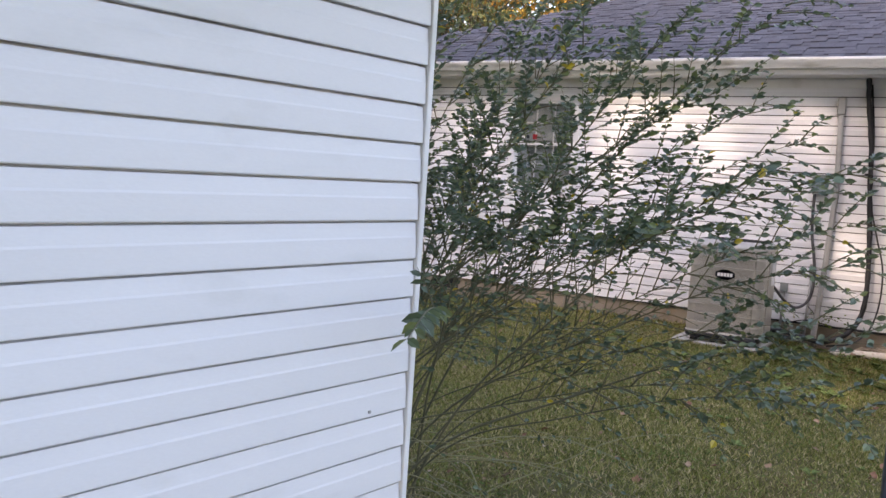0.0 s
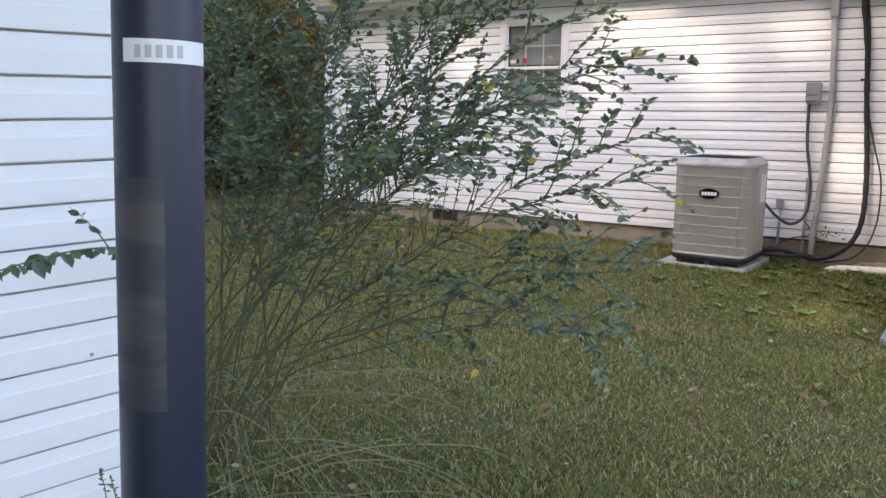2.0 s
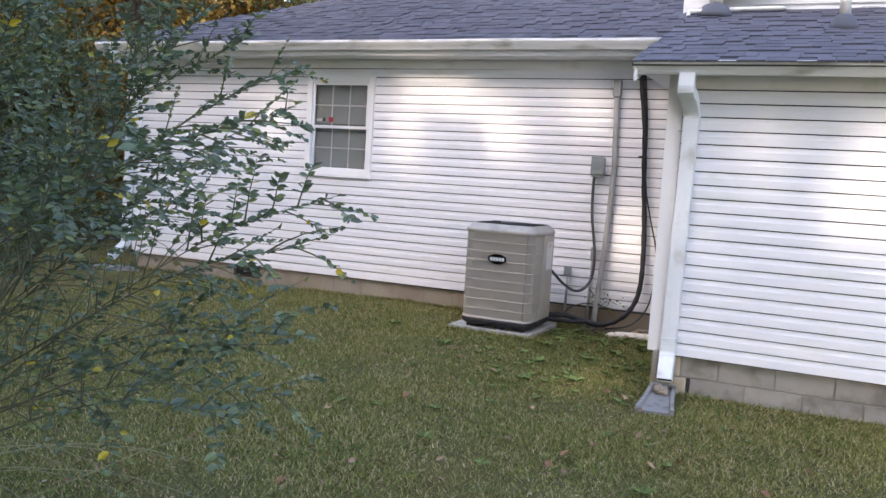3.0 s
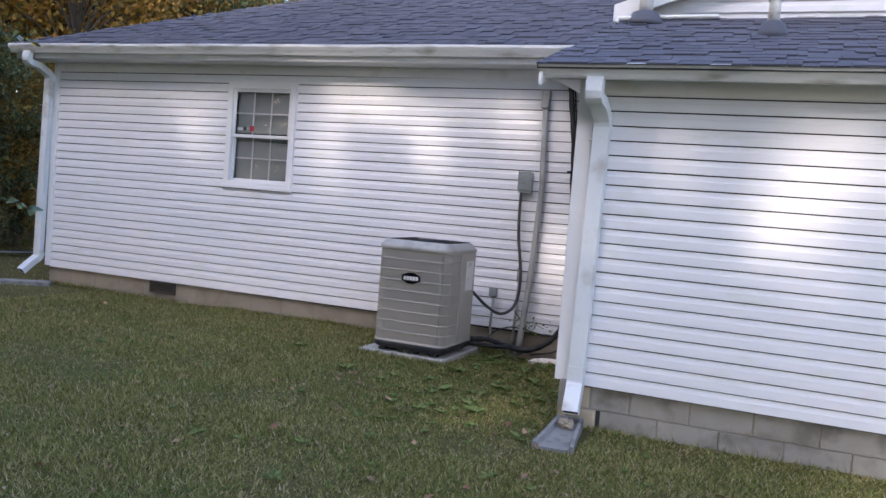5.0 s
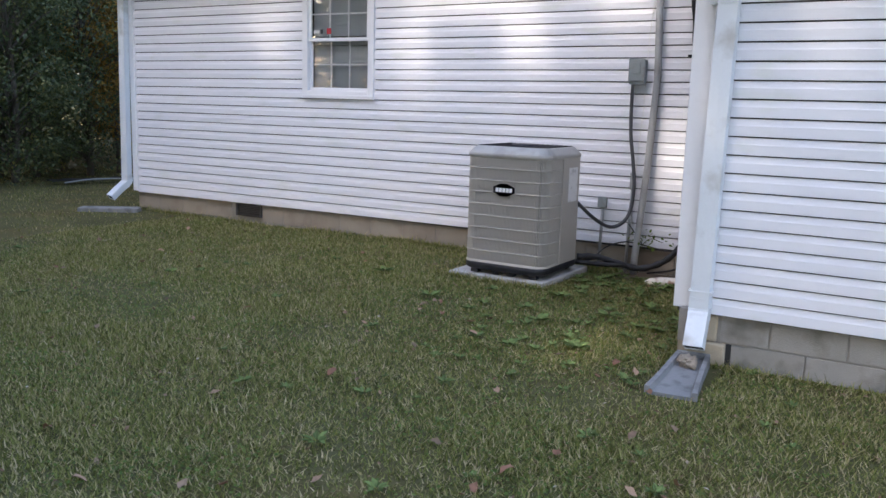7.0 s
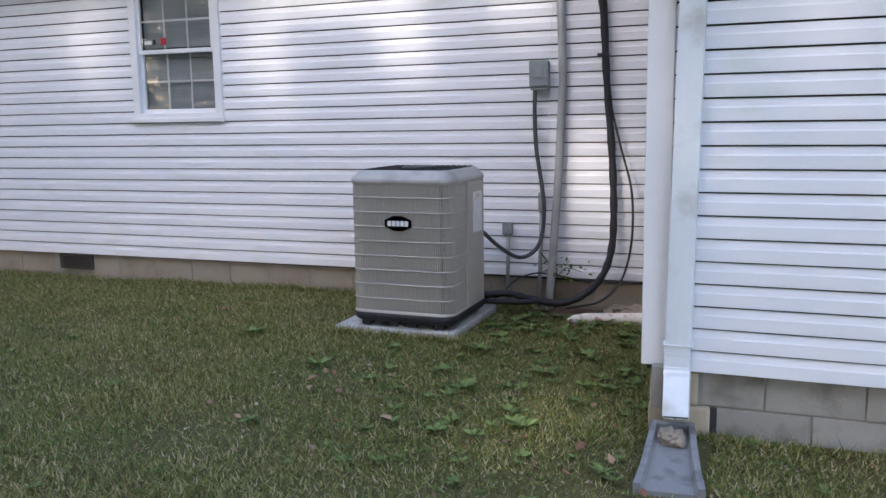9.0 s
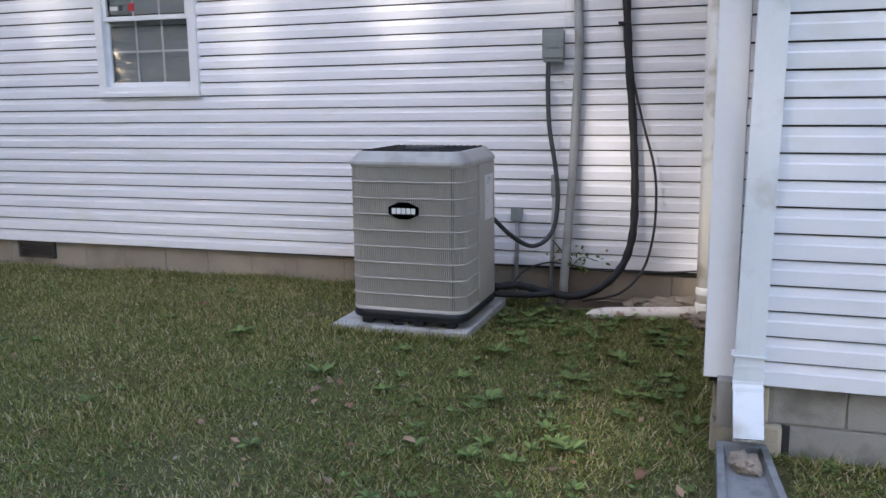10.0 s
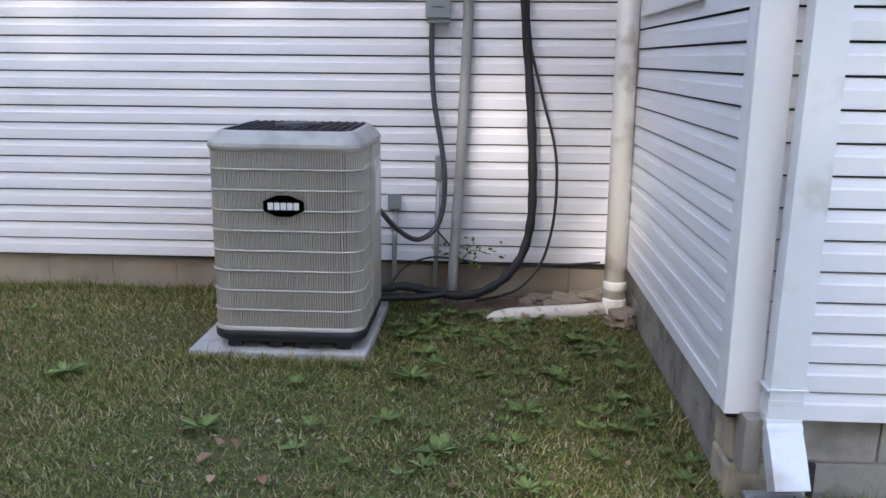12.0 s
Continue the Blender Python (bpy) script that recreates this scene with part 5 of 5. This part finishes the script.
def clover():
    """Small round leaves of clover and creeping weeds between the blades."""
    r = np.random.RandomState(21)
    n = 130000
    x, y = r.uniform(-6.0, 2.8, n), r.uniform(-8.5, -0.05, n)
    cl = np.array([noise.noise((a * 1.6, b * 1.6, 17.0)) for a, b in zip(x.tolist(), y.tolist())])
    wet = np.exp(-((x + 0.5) ** 2 / 1.1 + (y + 1.5) ** 2 / 2.2))
    ok = (cl + 0.9 * wet + r.uniform(-0.5, 0.3, n) > 0.05) & ~((y > Y_B) & (x > 0.19)) & ~((x > -2.07) & (x < -1.17) & (y > -1.26) & (y < -0.29)) & ~((x > 0.22) & (x < 0.50) & (y > -3.08) & (y < -2.44))
    ok &= ~((x > -0.98) & (y > -0.30)) & ~((x < -0.85) & (y < -7.95))
    x, y = x[ok], y[ok]
    n = len(x)
    P = np.stack([x, y, height_at(x, y) + r.uniform(0.006, 0.028, n)], 1)
    a = r.uniform(0, 6.28, n)
    L = r.uniform(0.009, 0.022, n)
    me = leaves_mesh("clover", P, np.stack([np.cos(a), np.sin(a), r.uniform(-0.3, 0.4, n)], 1), np.stack([r.normal(0, 0.35, n), r.normal(0, 0.35, n), np.ones(n)], 1), L, L * 0.8, 0.15, True)
    tagged(part("clover", me, WEED, None), "small clover and creeping weed leaves in the lawn", "clover", "", "stuff")


clover()


def litter():
    """Broken bits of dry leaf and straw caught in the grass."""
    r = np.random.RandomState(31)
    n = 16000
    x, y = r.uniform(-6.5, 3.0, n), r.uniform(-8.6, -0.08, n)
    cl = np.array([noise.noise((a * 0.8, b * 0.8, 27.0)) for a, b in zip(x.tolist(), y.tolist())])
    ok = (cl + r.uniform(-0.5, 0.5, n) > 0.0) & ~((y > Y_B) & (x > 0.19)) & ~((x > -2.07) & (x < -1.17) & (y > -1.26) & (y < -0.29)) & ~((x < -0.85) & (y < -7.95))
    x, y = x[ok], y[ok]
    n = len(x)
    a = r.uniform(0, 6.28, n)
    L = 0.008 + 0.026 * r.rand(n) ** 2
    P = np.stack([x, y, height_at(x, y) + r.uniform(0.010, 0.030, n)], 1)
    me = leaves_mesh("leaf_litter", P, np.stack([np.cos(a), np.sin(a), r.uniform(-0.3, 0.3, n)], 1), np.stack([r.normal(0, 0.5, n), r.normal(0, 0.5, n), np.ones(n)], 1), L, L * r.uniform(0.25, 0.7, n), 0.3, True)
    tagged(part("leaf_litter", me, DEAD, None), "broken dry brown leaf bits scattered through the grass", "leaf litter", "", "stuff")


litter()

# weeds and fallen leaves
rw = random.Random(17)


WEED_LEAF = material("broad_weed_leaf", (0.130, 0.172, 0.052), 0.65, 0.25, 30, 120, 0.2, rand=0.35, spec=0.15)
LEAF_ONE = leaves_mesh("weed_leaf", np.zeros((1, 3)), np.array([[1.0, 0, 0]]), np.array([[0, 0, 1.0]]), np.array([1.0]), np.array([0.46]), 0.14)
LEAF_ONE.materials.append(WEED_LEAF)


def weed(seed):
    """A rosette of broad leaves, each a part."""
    r = random.Random(seed)
    t = tagged(new("weed"), "low broad-leaved green weed growing in the lawn", "weed", "weeds in the lawn")
    for k in range(11 + seed):
        a = 2.4 * k + r.uniform(-0.4, 0.4)
        ob = part("leaf", LEAF_ONE, WEED_LEAF, t)
        ob.matrix_parent_inverse = Matrix()
        ob.matrix_basis = Matrix.Translation((0.012 * math.cos(a), 0.012 * math.sin(a), 0.012)) @ Euler((r.uniform(-0.3, 0.3), -r.uniform(0.1, 0.65), a)).to_matrix().to_4x4() @ Matrix.Scale(r.uniform(0.04, 0.075), 4)
    return t


WEEDS = [weed(s) for s in range(4)]


def scatter(k, x, y):
    return not ((y > Y_B - 0.02 and x > 0.17) or (-2.08 < x < -1.16 and -1.28 < y < -0.28) or (0.2 < x < 0.52 and -3.1 < y < -2.4) or y > -0.05 or (x < -0.8 and y < -7.9))


n = 0
BIG_WEEDS = ((-0.29, -1.335), (-1.707, -2.05), (-0.79, -2.15), (-2.49, -1.55), (-1.02, -1.89), (-0.33, -2.58), (-0.45, -1.75), (-0.95, -1.45))
while n < 230:
    if n < 8:
        x, y = BIG_WEEDS[n]
    elif n < 45:
        x, y = rw.uniform(-1.12, -0.60), rw.uniform(-1.0, -0.36)
    elif n < 70:
        x, y = rw.uniform(-0.25, 0.14), rw.uniform(-2.3, -0.6)
    elif rw.random() < 0.62:
        x, y = rw.gauss(-0.55, 0.55), rw.gauss(-1.6, 1.0)
    else:
        x, y = rw.uniform(-6, 2.2), rw.uniform(-6.5, -0.3)
    if not scatter(0, x, y):
        continue
    k = rw.uniform(1.0, 1.4) if n < 8 else rw.uniform(0.35, 0.95)
    w = WEEDS[n] if n < 4 else copy_thing(WEEDS[n % 4], Matrix())
    w.location, w.rotation_euler, w.scale = (x, y, ground_z(x, y) + 0.008), (0, 0, rw.uniform(0, 6.28)), (k, k, k)
    n += 1


def dead_leaf(seed):
    """A curled, pointed leaf."""
    r = random.Random(seed)
    bm = bmesh.new()
    rows, L, W = [], 0.075, 0.05
    for i in range(6):
        t = i / 5
        w = W * 0.5 * math.sin(math.pi * min(0.98, t * 0.93 + 0.04)) * (1 + 0.25 * math.sin(9 * t + seed))
        z = 0.012 * math.sin(3 * t + seed) + 0.01
        rows.append([bm.verts.new((t * L, -w, z + 0.4 * w)), bm.verts.new((t * L, 0, z)), bm.verts.new((t * L, w, z + r.uniform(0.2, 0.8) * w))])
    for a, b in zip(rows, rows[1:]):
        bm.faces.new((a[0], b[0], b[1], a[1]))
        bm.faces.new((a[1], b[1], b[2], a[2]))
    tube(bm, [(-0.025, 0, 0.014), (0.0, 0, 0.012)], 0.001, 4)
    me = mesh_from(bm, "fallen_leaf", True)
    me.materials.append((DEAD_A, DEAD_B, DEAD_C)[seed % 3])
    return me


DEAD_A = material("brown_dead_leaf", (0.26, 0.135, 0.085), 0.75, 0.25, 40, 200, 0.3, rand=0.3, spec=0.1)
DEAD_B = material("tan_dead_leaf", (0.30, 0.19, 0.12), 0.75, 0.25, 40, 200, 0.3, rand=0.3, spec=0.1)
DEAD_C = material("greyed_dead_leaf", (0.22, 0.15, 0.095), 0.75, 0.25, 40, 200, 0.3, rand=0.3, spec=0.1)
DEADS = [dead_leaf(s) for s in range(6)]
WORDS = ("curled brown fallen leaf on the grass", "curled tan fallen leaf on the grass", "curled greyish fallen leaf on the grass")
n = 0
LEAVES_SEEN = ((-1.53, -2.21), (-1.54, -2.43), (-1.04, -2.35), (-0.70, -2.40), (-1.17, -2.47), (-1.64, -2.32), (-0.03, -2.69), (-0.65, -6.12), (-1.16, -6.93), (-0.98, -5.60), (-0.28, -5.18), (0.20, -4.72),
               (-1.69, -5.15), (-1.17, -5.42), (-0.82, -5.18), (-0.69, -5.10), (-0.45, -4.91), (-0.24, -4.30), (0.11, -4.43), (0.72, -4.13), (1.40, -3.41), (1.39, -3.78))
while n < 300:
    x, y = LEAVES_SEEN[n] if n < len(LEAVES_SEEN) else (rw.uniform(-6.5, 2.6), rw.uniform(-8.6, -0.3))
    if not scatter(0, x, y):
        continue
    s = tagged(new("fallen_leaf", DEADS[n % 6]), WORDS[n % 3], "leaf", "fallen leaves on the lawn")
    s.matrix_basis = Matrix.Translation((x, y, ground_z(x, y) + 0.020)) @ Euler((rw.uniform(-0.5, 0.5), rw.uniform(-0.5, 0.5), rw.uniform(0, 6.28))).to_matrix().to_4x4() @ Matrix.Scale(rw.uniform(0.65, 0.9) if n < len(LEAVES_SEEN) else rw.choice((0.35, 0.45, 0.55, 0.7, 0.8)), 4)
    n += 1
seedling = thing("seedling", (-0.86, -8.06, 0.0), "thin leafy seedling at the near building's corner", "plant")
rp = random.Random(9)
SP, SA = [], []
for k in range(4):
    dx, dy = 0.03 * (k % 2) + 0.01, -0.05 * k
    pts = smooth_path([(-0.88 + dx, -8.10 + dy, -0.02), (-0.87 + dx, -8.10 + dy, 0.25), (-0.86 + dx, -8.11 + dy, 0.38 + 0.06 * k), (-0.85 + dx, -8.13 + dy, 0.50 + 0.05 * k)], 6)
    part("stem", tubed(pts, 0.0016, 5), STEM, seedling)
    for p in pts[8:]:
        for sg in (-1, 1):
            SP.append(p[:])
            SA.append((sg * 0.7 + 0.2, rp.uniform(-0.6, 0.6), rp.uniform(0.1, 0.7)))
part("leaves", leaves_mesh("seedling", np.array(SP), np.array(SA), np.tile([0.2, -0.3, 0.9], (len(SP), 1)), np.full(len(SP), 0.016), np.full(len(SP), 0.007), 0.15), WEED, seedling)
vine = thing("vine", (-0.77, -0.10, 0.2), "small green vine sprouting beside the conduit", "plant")
rv = np.random.RandomState(4)
P = np.array([-0.74, -0.10, 0.30]) + rv.normal(0, 1, (40, 3)) * np.array([0.09, 0.03, 0.05])
part("leaves", leaves_mesh("vine", P, rv.normal(0, 1, (40, 3)), rv.normal(0, 0.4, (40, 3)) + np.array([0, -0.6, 0.8]), rv.uniform(0.025, 0.05, 40), rv.uniform(0.012, 0.024, 40), 0.15), WEED, vine)
part("stem", tubed(smooth_path([(-0.8, -0.1, 0.0), (-0.79, -0.11, 0.2), (-0.72, -0.1, 0.32), (-0.6, -0.08, 0.30)], 6), 0.003, 5), STEM, vine)


# ---- siding courses ----
side_wall(wall_a, (X_LEFT + 0.076, 0.0), (1, 0), 7.56, Z_A - 0.012, 26, COURSE, VINYL, [(WX0 - X_LEFT - 0.076, WX1 - X_LEFT - 0.076, WZ0 - 0.02, WZ1)],
          [(0, 4.1), (1, 1.2), (1, 3.52), (2, 2.86), (1, 6.1), (2, 2.53), (2, 6.2), (3, 3.4), (4, 1.9), (4, 5.5), (5, 2.9), (6, 4.4), (7, 5.1), (8, 4.2), (9, 5.6), (10, 4.6), (11, 5.2), (12, 2.8), (13, 3.66)], 0.004)
side_wall(wall_b, (0.285, Y_B), (1, 0), 6.7, Z_B, 21, COURSE, VINYL, (), [(k, 2.6 + 0.9 * (k * 7 % 4)) for k in range(12)])
side_wall(wall_c, (C_IN.x, C_IN.y), (C_OUT.x - C_IN.x, C_OUT.y - C_IN.y), C_LEN - 0.087, Z_B, 21, COURSE, VINYL, [(CW0, CW1, CWZ0 - 0.02, CWZ1)])
side_wall(wall_l, (L_START.x, L_START.y), (L_DIR.x, L_DIR.y), L_LEN - 0.031, L_Z0, 22, L_COURSE, VINYL_NEAR, (), [(k, 0.4 + 0.5 * (k * 5 % 3)) for k in range(13)], L_SLOPE)


# ---- shingles ----
def shingles(parent, x_of, x1, y0, y1, z_of, pitch, near, seed):
    """Courses of laid shingles; those in the stretch near are pieces of their own, the rest one mesh."""
    r = random.Random(seed)
    c = 1 / math.sqrt(1 + pitch * pitch)
    tilt = Matrix.Rotation(math.atan(pitch), 4, "X")
    shared, V, F, made = {}, [], [], 0
    k, y = 0, y0
    while y < y1:
        x = x_of(y) - r.uniform(0, 0.2)
        while x < x1:
            w = r.choice((0.09, 0.12, 0.16, 0.20))
            a, b = max(x, x_of(y)), min(x + w, x1)
            x += w
            if b - a < 0.03:
                continue
            t = r.choice((0.006, 0.011, 0.016))
            m = Matrix.Translation((a, y, z_of(y) + 0.003)) @ tilt
            if near and made < 300 and near[0] < a < near[1] and near[2] < y < near[3]:
                key = (round(b - a, 2), t)
                if key not in shared:
                    bm = bmesh.new()
                    box(bm, 0, key[0] - 0.004, 0, 0.17, 0, t)
                    for v in bm.verts:
                        if v.co.y > 0.1:
                            v.co.z -= 0.004
                    shared[key] = mesh_from(bm, "shingle")
                    shared[key].materials.append(SHINGLE)
                ob = part("shingle", shared[key], SHINGLE, parent)
                ob.matrix_basis = m
                made += 1
            else:
                i = len(V)
                V += [(m @ Vector(p))[:] for p in ((0, 0, 0), (b - a - 0.004, 0, 0), (b - a - 0.004, 0, t), (0, 0, t), (b - a - 0.004, 0.17, t - 0.004), (0, 0.17, t - 0.004), (0, 0.17, 0), (b - a - 0.004, 0.17, 0))]
                F += [(i, i + 1, i + 2, i + 3), (i + 3, i + 2, i + 4, i + 5), (i, i + 3, i + 5, i + 6), (i + 1, i + 7, i + 4, i + 2)]
        y += 0.14 * c
        k += 1
    part("shingles", quads_mesh("shingles", V, F), SHINGLE, parent, "", False, "stuff")


shingles(roof_b, b_left, 7.2, EB_Y - 0.07, 0.6, zb, P_B, (-0.4, 2.6, EB_Y - 0.1, -0.9), 3)
shingles(roof_a, lambda y: -7.85 + (y - EA_Y + 0.05), 0.6, EA_Y - 0.07, EA_Y + RUN - 0.1, za, P_A, None, 4)
